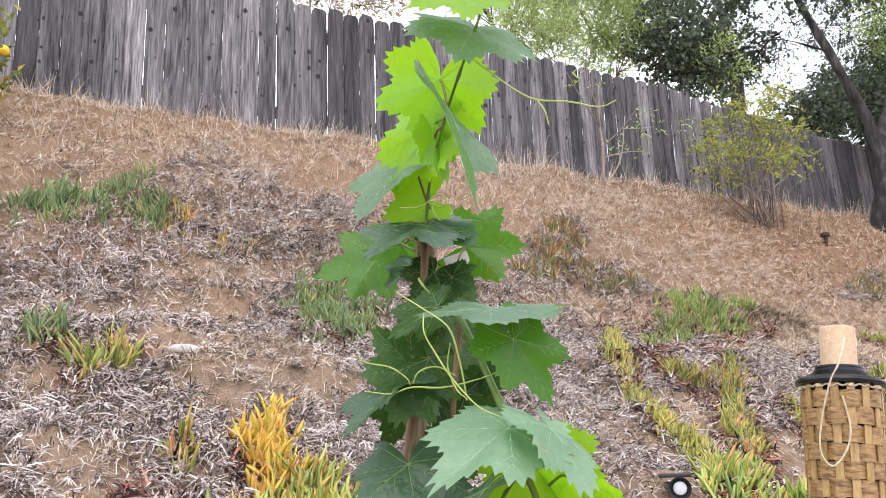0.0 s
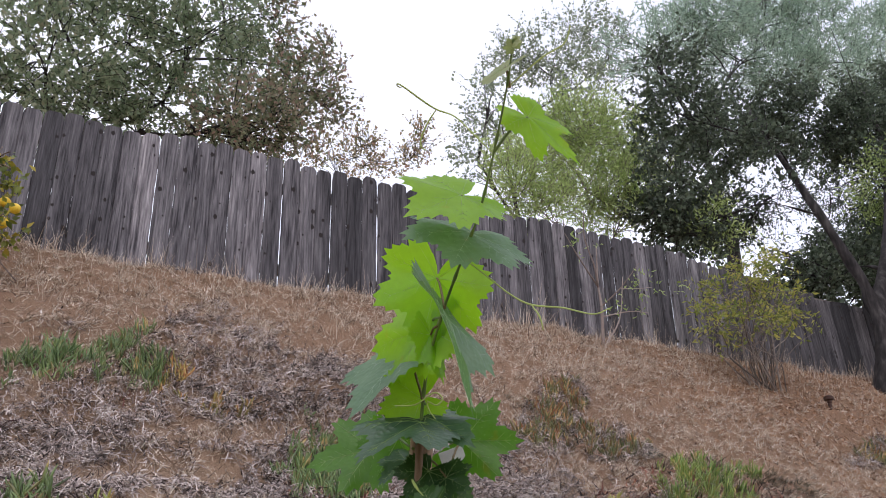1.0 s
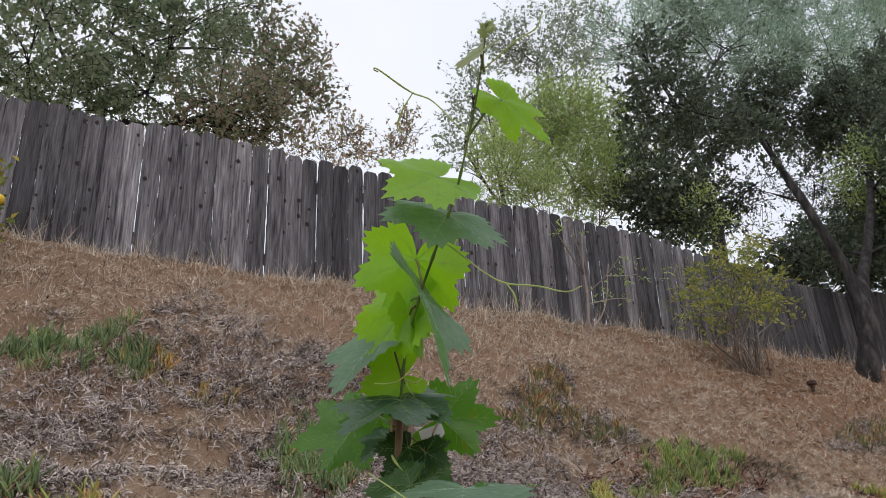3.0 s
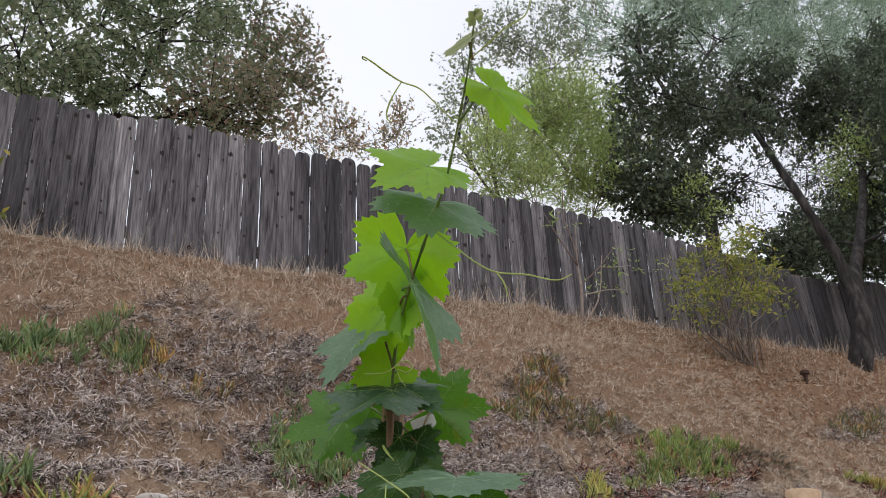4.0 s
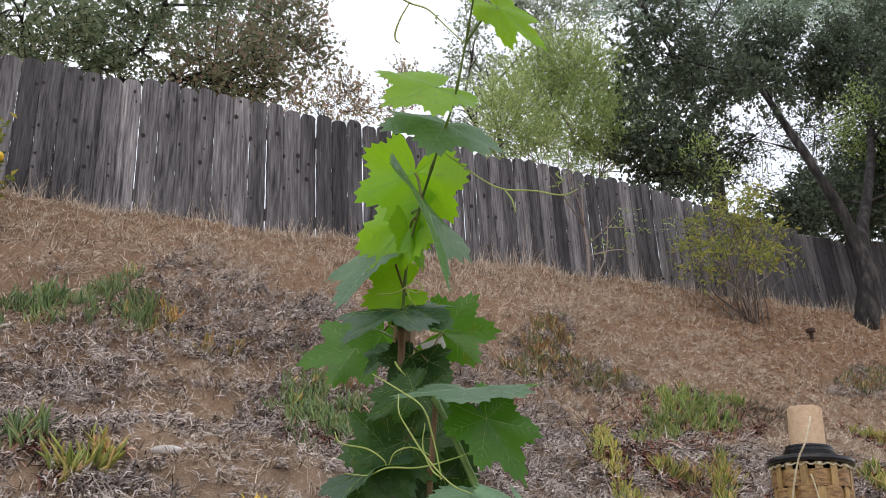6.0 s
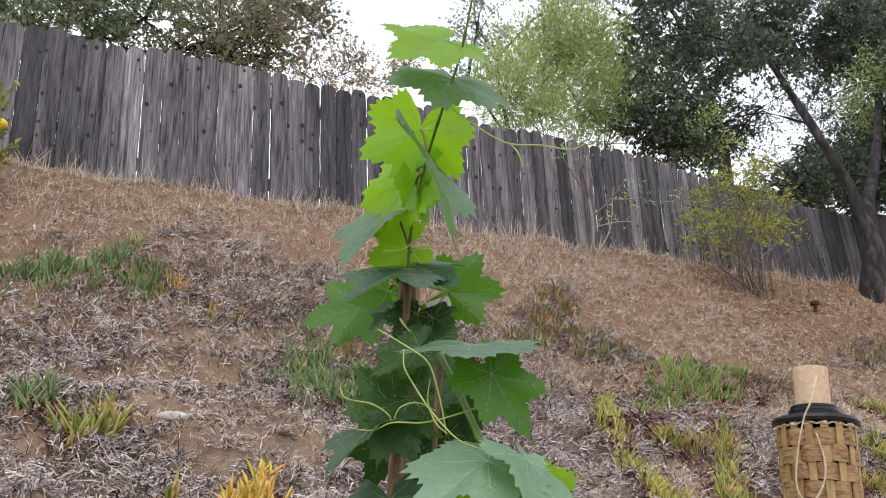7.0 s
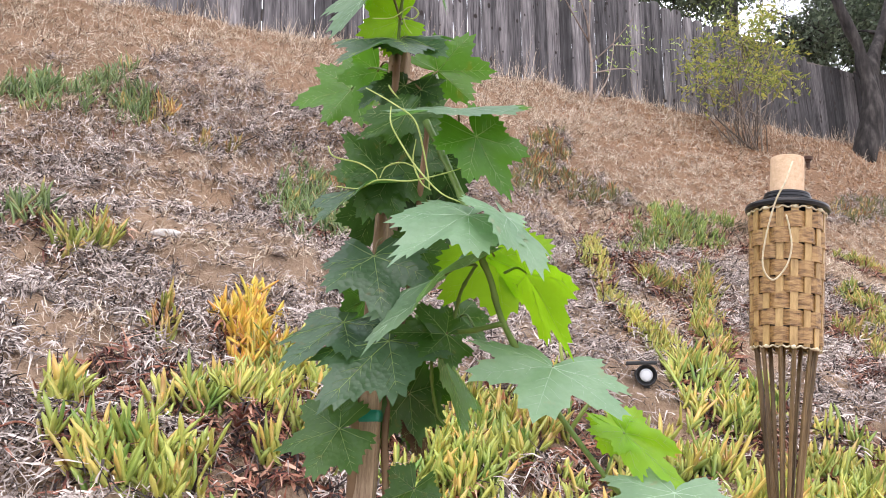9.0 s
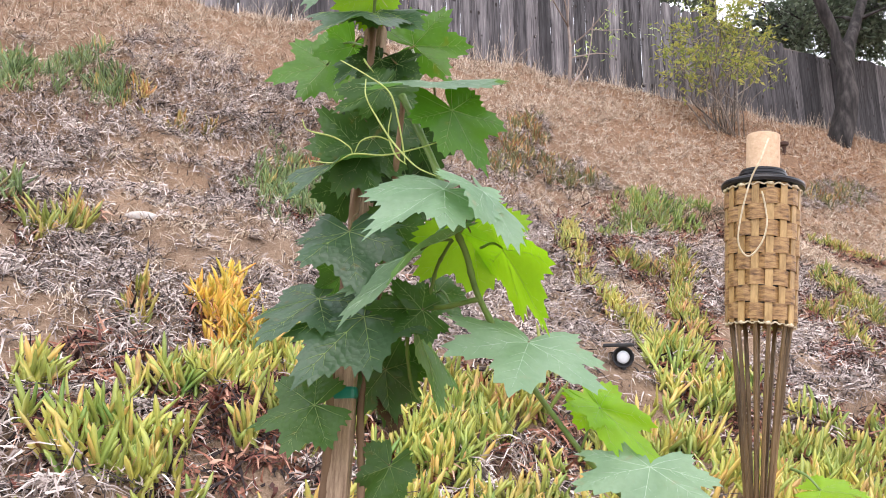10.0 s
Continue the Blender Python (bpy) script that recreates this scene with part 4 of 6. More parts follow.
# low arching tufts of dry grass
r = np.random.RandomState(46)
x, y = bank_points(r, 36000, 3.0, 6.35)
k = r.uniform(0, 1, len(x)) < straw_zone(x, y) * 0.8
x, y = np.repeat(x[k], 11), np.repeat(y[k], 11)
n = len(x)
base = np.stack([x + r.normal(0, 0.008, n), y + r.normal(0, 0.008, n), ground_z(x, y) + 0.004], 1)
aim = unit(np.stack([r.normal(0, 0.6, n), r.normal(-0.35, 0.5, n), r.uniform(0.4, 1.3, n)], 1))
bow = np.stack([r.normal(0, 0.2, n), r.normal(-0.1, 0.2, n), r.uniform(-0.7, -0.1, n)], 1)
tufts = blades("dry_tufts", base, aim, unit(np.cross(aim, r.normal(size=(n, 3)))), bow, r.uniform(0.03, 0.085, n), r.uniform(0.0022, 0.0042, n), STRAW, 2)
tagged(new("dry_tufts", tufts), "low tufts of bleached dry grass on the bank", "grass", kind="stuff")

# standing dry stalks along the foot of the fence and on the brow
r = np.random.RandomState(45)
n = 4200
x = r.uniform(-0.4, 9.5, n)
y = np.where(r.uniform(0, 1, n) < 0.65, r.uniform(6.2, 6.39, n), r.uniform(5.5, 6.2, n))
n = len(x)
base = np.stack([x, y, ground_z(x, y) - 0.005], 1)
aim = unit(np.stack([r.normal(0, 0.3, n), r.normal(-0.1, 0.25, n), np.ones(n)], 1))
tall = r.uniform(0.05, 0.17, n) * np.where(np.abs(x - 3.9) < 0.6, 1.7, 1.0) * np.where(wobble(2 * x, y * 0, 3.0) > 0.1, 1.3, 0.75)
stalks = blades("dry_stalks", base, aim, unit(np.cross(aim, r.normal(size=(n, 3)))), r.normal(size=(n, 3)) * 0.2, tall, r.uniform(0.002, 0.004, n), STRAW, 3)
tagged(new("dry_stalks", stalks), "standing dry grass stalks at the foot of the fence", "grass", kind="stuff")


def ice_material(name, low, mid, tip, tip_amount, dead=0.2):
    """Fleshy leaf: green at the base, yellow or orange towards the tip on some leaves."""
    m, n, l, b = shader(name, 0.42)
    geo = n.new("ShaderNodeNewGeometry").outputs["Random Per Island"]
    at = n.new("ShaderNodeAttribute")
    at.attribute_name = "along"
    r1 = ramp(n, [(0.0, low), (0.55, mid), (0.94 - dead, (mid[0] * 1.25, mid[1] * 1.1, mid[2])), (1.03 - dead, (0.70, 0.52, 0.22)), (1.0, (0.40, 0.15, 0.07))])
    co = n.new("ShaderNodeNewGeometry").outputs["Position"]
    drift = n.new("ShaderNodeMapRange")
    drift.inputs[1].default_value, drift.inputs[2].default_value = 0.36, 0.64
    l.new(noise_tex(n, l, co, 7, 2), drift.inputs[0])
    both = n.new("ShaderNodeMix")
    both.inputs[0].default_value = 0.5
    l.new(drift.outputs[0], both.inputs[2])
    l.new(geo, both.inputs[3])
    l.new(both.outputs[0], r1.inputs["Fac"])
    mul = n.new("ShaderNodeMath")
    mul.operation = 'MULTIPLY'
    l.new(geo, mul.inputs[0])
    mul.inputs[1].default_value = 7.31
    fr = n.new("ShaderNodeMath")
    fr.operation = 'FRACT'
    l.new(mul.outputs[0], fr.inputs[0])
    r2 = ramp(n, [(1 - tip_amount, (0, 0, 0)), (min(1.0, 1.25 - tip_amount), (1, 1, 1))])
    l.new(fr.outputs[0], r2.inputs["Fac"])
    pw = n.new("ShaderNodeMath")
    pw.operation = 'MULTIPLY'
    l.new(at.outputs["Fac"], pw.inputs[0])
    l.new(r2.outputs["Color"], pw.inputs[1])
    c = mixed(n, l, r1.outputs["Color"], tip, pw.outputs[0])
    spot = ramp(n, [(0.35, (0.75, 0.72, 0.7)), (0.6, (1.05, 1.05, 1.0))])
    l.new(noise_tex(n, l, co, 3, 5), spot.inputs["Fac"])
    c = mixed(n, l, c, spot.outputs["Color"], 1.0, 'MULTIPLY')
    l.new(c, b.inputs["Base Color"])
    b.inputs["Subsurface Weight"].default_value = 0.15
    b.inputs["Subsurface Radius"].default_value = (0.004, 0.004, 0.001)
    return m


ICE_LIME = ice_material("lime_ice_plant", (0.15, 0.275, 0.06), (0.43, 0.465, 0.115), (0.84, 0.50, 0.17), 0.25, 0.15)
ICE_YELLOW = ice_material("golden_ice_plant", (0.51, 0.46, 0.07), (0.81, 0.585, 0.10), (0.84, 0.36, 0.10), 0.25)
ICE_SLOPE = ice_material("olive_ice_plant", (0.11, 0.18, 0.04), (0.33, 0.36, 0.085), (0.60, 0.36, 0.14), 0.25, 0.15)
ICE_STRIP = ice_material("yellow_green_ice_plant", (0.22, 0.30, 0.06), (0.46, 0.47, 0.12), (0.70, 0.52, 0.18), 0.25, 0.1)
ICE_LEAFY = ice_material("fresh_green_ice_plant", (0.08, 0.155, 0.035), (0.25, 0.35, 0.09), (0.46, 0.36, 0.12), 0.2, 0.1)
ICE_GREEN = ice_material("grey_green_ice_plant", (0.07, 0.125, 0.045), (0.20, 0.285, 0.115), (0.36, 0.28, 0.13), 0.1, 0.05)
ICE_BRONZE = ice_material("bronzed_ice_plant", (0.13, 0.15, 0.045), (0.36, 0.30, 0.10), (0.55, 0.24, 0.09), 0.3, 0.15)
ICE_DULL = ice_material("dark_withering_ice_plant", (0.07, 0.095, 0.035), (0.20, 0.20, 0.08), (0.36, 0.13, 0.06), 0.3, 0.15)


def ice_plant(kind, tufts, material, seed, size=(0.045, 0.09), whole=None, ragged=0.45, nearest=None, most=300, thin=1.0):
    """Tufts of upright three-sided fleshy leaves over a patch of the bank."""
    r = np.random.RandomState(seed)
    xs = [p[0] for p in kind]
    ys = [p[1] for p in kind]
    reach = max(abs(p[2]) + abs(p[4]) + abs(p[3]) + abs(p[5]) for p in kind)
    area = (max(xs) - min(xs) + 2 * reach) * (max(ys) - min(ys) + 2 * reach)
    n = int(area * tufts)
    x = r.uniform(min(xs) - reach, max(xs) + reach, n)
    y = r.uniform(min(ys) - reach, max(ys) + reach, n)
    d = depth_in(kind, x, y) + ragged * (wobble(3.1 * x, 3.1 * y, 2.0) + 0.6 * wobble(6.3 * x, 5.7 * y, 5.0)) + r.uniform(-0.2, 0.2, n)
    if whole is not None:
        d = np.maximum(d, whole(x, y) + r.uniform(-0.2, 0.2, n))
    d = d - 1.6 * np.clip(depth_in(RUSSET_PATCHES, x, y) + 0.35 + 0.4 * wobble(5 * x, 5 * y, 3.0), 0, 1)
    k = d > 0.12 + 0.35 * np.clip(wobble(7.3 * x, 7.9 * y, 8.0) + 0.2 + (whole is None) * -0.35, 0, 1)
    x, y, d = x[k], y[k], d[k]
    per = 9
    heart = np.repeat(np.stack([x, y], 1), per, 0)
    face = np.repeat(r.normal(0, 0.36, (len(x), 2)), per, 0)
    x, y, d = np.repeat(x, per), np.repeat(y, per), np.repeat(d, per)
    n = len(x)
    x = x + r.normal(0, 0.014, n)
    y = y + r.normal(0, 0.014, n)
    base = np.stack([x, y, ground_z(x, y) + r.uniform(-0.012, 0.03, n) * np.clip(d * 3, 0.3, 1)], 1)
    aim = unit(np.stack([r.normal(0, 0.34, n) + face[:, 0], r.normal(-0.35, 0.34, n) + face[:, 1], r.uniform(0.6, 1.1, n)], 1))
    side = unit(np.cross(aim, r.normal(size=(n, 3))))
    other = np.cross(aim, side)
    bow = np.stack([r.normal(0, 0.3, n), r.normal(0, 0.3, n), r.uniform(0.1, 0.75, n)], 1) - aim * 0.25
    L = r.uniform(*size, n) * np.clip(0.7 + d, 0.6, 1.15)
    W = thin * r.uniform(0.011, 0.018, n) * 0.60 * (size[1] + 0.02) / 0.12
    rows = []
    stops = ((0.0, 0.8), (0.35, 1.0), (0.84, 0.90), (1.0, 0.22))
    for u, w in stops:
        mid = base + aim * (L * u)[:, None] + bow * (L * u * u)[:, None]
        for a in (0.0, 2.094, 4.189):
            rows.append(mid + (side * math.cos(a) + other * math.sin(a)) * (W * w)[:, None])
    v = np.stack(rows, 1).reshape(-1, 3)
    one = np.array([(3 * s + q, 3 * s + (q + 1) % 3, 3 * s + 3 + (q + 1) % 3, 3 * s + 3 + q) for s in range(3) for q in range(3)])
    rise = np.repeat(np.array([s[0] for s in stops]), 3)

    def leaves(name, pick):
        m = len(pick)
        me = quick_mesh(name, v.reshape(-1, 12, 3)[pick].reshape(-1, 3), (np.arange(m)[:, None, None] * 12 + one).reshape(-1, 4), material, True)
        along = me.attributes.new("along", 'FLOAT', 'POINT')
        along.data.foreach_set("value", np.tile(rise, m).astype(np.float32))
        return me

    single = np.zeros(n, dtype=bool)
    if nearest is not None:
        x0, x1, y1 = nearest
        single = (heart[:, 0] > x0) & (heart[:, 0] < x1) & (heart[:, 1] < y1)
        for k in np.flatnonzero(single[::per])[most:]:
            single[k * per:(k + 1) * per] = False
    thing = new("ice_plant")
    c = Vector((float(np.mean(x)), float(np.mean(y)), float(np.mean(base[:, 2]))))
    thing.location = c
    me = leaves("leaf_mass", np.flatnonzero(~single))
    me.transform(Matrix.Translation(-c))
    tagged(part("leaf_mass", me, material, thing), kind="stuff")
    for k in np.flatnonzero(single[::per]):
        tm = leaves("tuft", np.arange(k * per, (k + 1) * per))
        at = Vector((*heart[k * per], base[k * per, 2]))
        tm.transform(Matrix.Translation(-at))
        part("tuft", tm, material, thing).location = at - c
    return thing


YELLOW_PATCHES = [LIME_PATCHES[2], LIME_PATCHES[4]]
carpet = ice_plant([p for p in LIME_PATCHES if p not in YELLOW_PATCHES], 540, ICE_LIME, 51, (0.040, 0.085), thin=0.92, nearest=(0.2, 2.2, 2.12), whole=
                   lambda x, y: np.minimum.reduce([(2.16 - y) * 3.0 - 0.15, x + 0.75 + 0.5 * wobble(2 * x, 2 * y, 1.0), 4.1 - x + 0.5 * wobble(2 * x, 2 * y, 4.0), (y - 1.62) * 2.5 + 0.9 * wobble(3 * x, 3 * y, 6.0)]))
tagged(carpet, "lime and yellow ice plant carpeting the foot of the bank", "ice plant")
for k, p in enumerate(YELLOW_PATCHES):
    tagged(ice_plant([p], 480, (ICE_YELLOW, ICE_LIME)[k], 52 + k, (0.042, 0.085), thin=0.95, nearest=(-9, 19, 9), most=60), ("golden yellow ice plant clump among grey thatch", "yellow-green ice plant clump beside the vine stake")[k], "ice plant", "ice plant clumps")
tagged(ice_plant(YELLOW_STRIP, 760, ICE_STRIP, 59, (0.032, 0.064), thin=0.8, ragged=0.15, nearest=(-9, 19, 9), most=150), "yellow-green ice plant runner trailing down the dry bank", "ice plant", "ice plant clumps")
for k, band in enumerate(SLOPE_STRIPS):
    tagged(ice_plant(band, 620, ICE_SLOPE, 60 + k, (0.045, 0.09) if k in (6, 7) else (0.034, 0.066), thin=0.85, ragged=0.3, nearest=(-9, 19, 9), most=60), "olive and yellow ice plant clump on the dry bank", "ice plant", "ice plant clumps")
for k, p in enumerate(GREEN_PATCHES):
    tagged(ice_plant([p], 560, ICE_LEAFY if k in (5, 6) else ICE_GREEN, 80 + k, (0.045, 0.085) if k == 7 else (0.032, 0.070), ragged=0.5, thin=0.78, nearest=(-9, 19, 9), most=40), "grey-green ice plant clump among dead thatch", "ice plant", "ice plant clumps")
for k, p in enumerate(DULL_PATCHES):
    tagged(ice_plant([p], 380, ICE_BRONZE if k < 2 else ICE_DULL, 90 + k, (0.035, 0.065), thin=0.85, ragged=0.4, nearest=(-9, 19, 9), most=30), "bronzed half-dead ice plant clump on the bank", "ice plant", "ice plant clumps")


# ---- stake, torch, spotlight and small things ----
STAKE_WOOD = stripes_wood("stake_pine", (0.15, 0.09, 0.055), (0.50, 0.365, 0.245), 38, 0.75, (7, 7, 0.5))
TAPE = speckled("green_tape", [(0.3, (0.0, 0.16, 0.12)), (0.7, (0.01, 0.24, 0.17))], 40, 0.4, 0.2)
BAMBOO = stripes_wood("bamboo_strip", (0.22, 0.125, 0.04), (0.60, 0.40, 0.17), 10, 0.5, (3, 3, 1.0))
BAMBOO_DARK = stripes_wood("scorched_bamboo", (0.035, 0.02, 0.01), (0.24, 0.15, 0.062), 16, 0.5, (5, 5, 0.4))
BAND = speckled("woven_bamboo", [(0.36, (0.05, 0.024, 0.010)), (0.44, (0.20, 0.105, 0.04)), (0.56, (0.35, 0.205, 0.08)), (0.75, (0.52, 0.335, 0.145))], 75, 0.5, 0.25, 150, 0.3, stretch=(1, 1, 4))
TIN = speckled("black_enamel", [(0.3, (0.012, 0.012, 0.014)), (0.8, (0.035, 0.035, 0.04))], 40, 0.3, 0.1, metal=0.4)
CORK = speckled("pale_cork", [(0.25, (0.30, 0.17, 0.09)), (0.4, (0.62, 0.42, 0.27)), (0.75, (0.74, 0.54, 0.37))], 160, 0.85, 0.1, 300, 0.3)
TWINE = speckled("pale_twine", [(0.3, (0.5, 0.42, 0.28)), (0.7, (0.75, 0.66, 0.48))], 200, 0.8, 0.2)
PLASTIC = speckled("black_plastic", [(0.3, (0.010, 0.010, 0.011)), (0.8, (0.03, 0.03, 0.032))], 50, 0.45, 0.1)
LENS = speckled("frosted_lens", [(0.3, (0.62, 0.64, 0.66)), (0.8, (0.82, 0.84, 0.86))], 30, 0.2, 0.1)
CHALK = speckled("white_chunk", [(0.3, (0.45, 0.40, 0.36)), (0.7, (0.68, 0.65, 0.62))], 30, 0.8, 0.1, 60, 0.4)
RUST = speckled("rusty_iron", [(0.3, (0.035, 0.018, 0.012)), (0.7, (0.10, 0.05, 0.035))], 40, 0.8, 0.1, 80, 0.4)
TAG = speckled("white_plastic_tag", [(0.3, (0.66, 0.68, 0.66)), (0.8, (0.8, 0.82, 0.8))], 20, 0.4, 0.1)


def lean_to(base, top, spin=0.0):
    """A pose at base whose z axis runs to top."""
    z = (Vector(top) - Vector(base)).normalized()
    x = (Vector((1, 0, 0)) - z * z.x).normalized()
    y = z.cross(x)
    turn = Matrix((x, y, z)).transposed().to_4x4()
    return Matrix.Translation(base) @ turn @ pose(0, 0, 0, 0, 0, spin)


STAKE_BASE, STAKE_TOP = Vector((0.478, 1.142, 0.0)), Vector((0.652, 1.203, 1.645))
stake_len = (STAKE_TOP - STAKE_BASE).length
stake = part("stake", box(0.0238, 0.0238, stake_len, 0.0025, (0, 0, stake_len / 2)), STAKE_WOOD, None)
stake.matrix_basis = lean_to(STAKE_BASE, STAKE_TOP, -38)
tagged(stake, "square weathered pine stake holding up the vine", "stake")
for z in (1.197, 1.455):
    bm = box(0.0272, 0.0272, 0.015, 0.004)
    tie = part("plant_tie", bm, TAPE, None)
    tie.matrix_basis = lean_to(STAKE_BASE.lerp(STAKE_TOP, z / 1.645), STAKE_TOP, -38) @ pose(0, 0, 0, 3, -4, 0)
    tagged(tie, "green stretch tape tied round the wooden stake", "plant tie", "ties on the stake")

tag_ob = tagged(new("plant_tag"), "white plastic nursery tag with dark bars behind the stake", "tag")
tag_ob.matrix_basis = look((0.695, 1.205, 1.602), (0.195, 0.27, 1.38)) @ pose(0, 0, 0, 0, 0, -18)
part("card", box(0.030, 0.034, 0.0012, 0.0004), TAG, tag_ob)
for k, w in ((0.008, 0.016), (-0.003, 0.020)):
    part("printed_bar", box(w, 0.004, 0.0006, 0, (0, k, 0.0011)), PLASTIC, tag_ob)

# bamboo torch
TORCH = lean_to((0.935, 1.02, -0.052), (1.092, 1.0, 1.44)) @ Matrix.Diagonal((0.945, 0.945, 1.04, 1.0))
RIM = 1.4465
torch = tagged(new("garden_torch"), "woven bamboo garden torch with black tin cap and pale wick", "torch")
torch.matrix_basis = TORCH
cap = part("cap", lathe([(0.0465, RIM - 0.004), (0.0522, RIM - 0.003), (0.0532, RIM), (0.0522, RIM + 0.0028), (0.045, RIM + 0.0055), (0.036, RIM + 0.0075), (0.0318, RIM + 0.0075), (0.0322, RIM + 0.0105), (0.0300, RIM + 0.0110), (0.0300, RIM + 0.0118), (0.0308, RIM + 0.0122), (0.0306, RIM + 0.0148), (0.0284, RIM + 0.0153), (0.0284, RIM + 0.0162), (0.0290, RIM + 0.0167), (0.0287, RIM + 0.0190), (0.0250, RIM + 0.0194)], 72), TIN, torch, "black enamelled tin cap")
part("wick", lathe([(0.0212, RIM + 0.012), (0.0215, RIM + 0.03), (0.0214, RIM + 0.064), (0.0209, RIM + 0.0652), (0.018, RIM + 0.0655)], 48), CORK, torch, "pale cork-like wick plug")
part("canister", lathe([(0.036, RIM - 0.158), (0.0405, RIM - 0.15), (0.0415, RIM - 0.004)], 32), TIN, torch, "dark tin fuel canister", True)
STAVES, TOP_R, LOW_R, TALL = 16, 0.0470, 0.0430, 0.166
for k in range(STAVES):
    a = 2 * math.pi * (k + 0.3) / STAVES
    ca, sa = math.cos(a), math.sin(a)
    V, F = [], []
    rows = 9
    for r in range(rows):
        u = r / (rows - 1)
        z = RIM - 0.002 - TALL * u
        rad = TOP_R + (LOW_R - TOP_R) * u
        for w, t in ((-0.0046, 0), (0.0046, 0), (0.0046, -0.0016), (-0.0046, -0.0016)):
            V.append(((rad + t) * ca - w * sa, (rad + t) * sa + w * ca, z))
    for r in range(rows - 1):
        for q in range(4):
            j = (q + 1) % 4
            F.append((4 * r + q, 4 * r + j, 4 * r + 4 + j, 4 * r + 4 + q))
    F += [(0, 1, 2, 3), (4 * rows - 1, 4 * rows - 2, 4 * rows - 3, 4 * rows - 4)]
    part("stave", mesh_of("stave", V, F, BAMBOO), BAMBOO, torch)
BANDS = 8
for k in range(BANDS):
    zc = RIM - 0.012 - (TALL - 0.012) * (k + 0.45) / BANDS
    rad0 = TOP_R + (LOW_R - TOP_R) * (k + 0.5) / BANDS
    half = 0.0093
    V, F = [], []
    N = 96
    for i in range(N):
        a = 2 * math.pi * i / N
        s = math.cos((a / (2 * math.pi) * STAVES - 0.3) * math.pi + (math.pi if k % 2 else 0.0))
        rad = rad0 - 0.0004 + 0.0019 * max(-1, min(1, 1.8 * s))
        wav = 0.0008 * math.sin(3 * a + k * 1.7)
        for dz, t in ((-half, 0), (half, 0), (half, -0.0013), (-half, -0.0013)):
            V.append(((rad + t) * math.cos(a), (rad + t) * math.sin(a), zc + dz + wav))
    for i in range(N):
        j = (i + 1) % N
        for q in range(4):
            p = (q + 1) % 4
            F.append((4 * i + q, 4 * j + q, 4 * j + p, 4 * i + p))
    part("woven_band", mesh_of("woven_band", V, F, BAND, False), BAND, torch)
for k in range(11):
    a = 2 * math.pi * (k + 0.3) / 11 + 0.06 * math.sin(k * 2.4)
    ca, sa = math.cos(a), math.sin(a)
    V, F = [], []
    rows = 12
    for r in range(rows):
        u = r / (rows - 1)
        z = RIM - 0.15 - 0.27 * u
        rad = 0.0405 + (0.0105 - 0.0405) * u ** 0.8
        hw = 0.0026 * (1.12 if r in (4, 9) else 1.0) * (1 - 0.25 * u)
        tk = 0.0022 + (0.0006 if r in (4, 9) else 0)
        for w, t in ((-hw, 0.2 * tk), (0, tk), (hw, 0.2 * tk), (hw, -tk), (-hw, -tk)):
            V.append(((rad + t) * ca - w * sa, (rad + t) * sa + w * ca, z))
    for r in range(rows - 1):
        for q in range(5):
            j = (q + 1) % 5
            F.append((5 * r + q, 5 * r + j, 5 * r + 5 + j, 5 * r + 5 + q))
    F += [(0, 1, 2, 3, 4), tuple(5 * rows - 1 - q for q in range(5))]
    part("splint", mesh_of("splint", V, F, BAMBOO_DARK), BAMBOO_DARK, torch)
pole_path = [(0, 0, RIM - 0.44 - i * 0.1) for i in range(11)]
part("pole", mesh_of("pole", *tube_arrays(pole_path, [0.012] * 11, 14), BAMBOO_DARK, True), BAMBOO_DARK, torch)
for z, rad in ((RIM - 0.169, 0.0415), (RIM - 0.0065, 0.0475)):
    loop = [(rad * (1 + 0.02 * math.sin(12 * a)) * math.cos(a), rad * (1 + 0.02 * math.sin(12 * a)) * math.sin(a), z + 0.0012 * math.sin(24 * a)) for a in [2 * math.pi * i / 120 for i in range(121)]]
    lash = part("lashing", mesh_of("lashing", *tube_arrays(loop, [0.0011] * 121, 6), TWINE, True), TWINE, torch, "pale twine lashing")
    for k in range(0, STAVES, 2):
        a = 2 * math.pi * (k + 0.3) / STAVES
        bm = bmesh.new()
        bmesh.ops.create_icosphere(bm, subdivisions=2, radius=0.0034)
        for v in bm.verts:
            v.co = Vector((rad * math.cos(a), rad * math.sin(a), z)) + Vector((v.co.x, v.co.y, v.co.z * 0.75 + 0.12 * v.co.x))
        part("knot", bm, TWINE, lash, "", True)
cord = smooth_path([(-0.0447, -0.0454, 1.4892), (-0.0637, -0.0498, 1.4591), (-0.0655, -0.037, 1.4386), (-0.0633, -0.0205, 1.3984), (-0.06, -0.014, 1.3665), (-0.0494, -0.0212, 1.3516), (-0.042, -0.035, 1.3677), (-0.0422, -0.0427, 1.3889), (-0.0475, -0.0434, 1.4104), (-0.053, -0.0432, 1.4249)], 48)
cm = mesh_of("cord", *tube_arrays(cord, [0.0011] * 49, 6), TWINE, True)
part("cord", cm, TWINE, torch, "thin pale cotton cord")

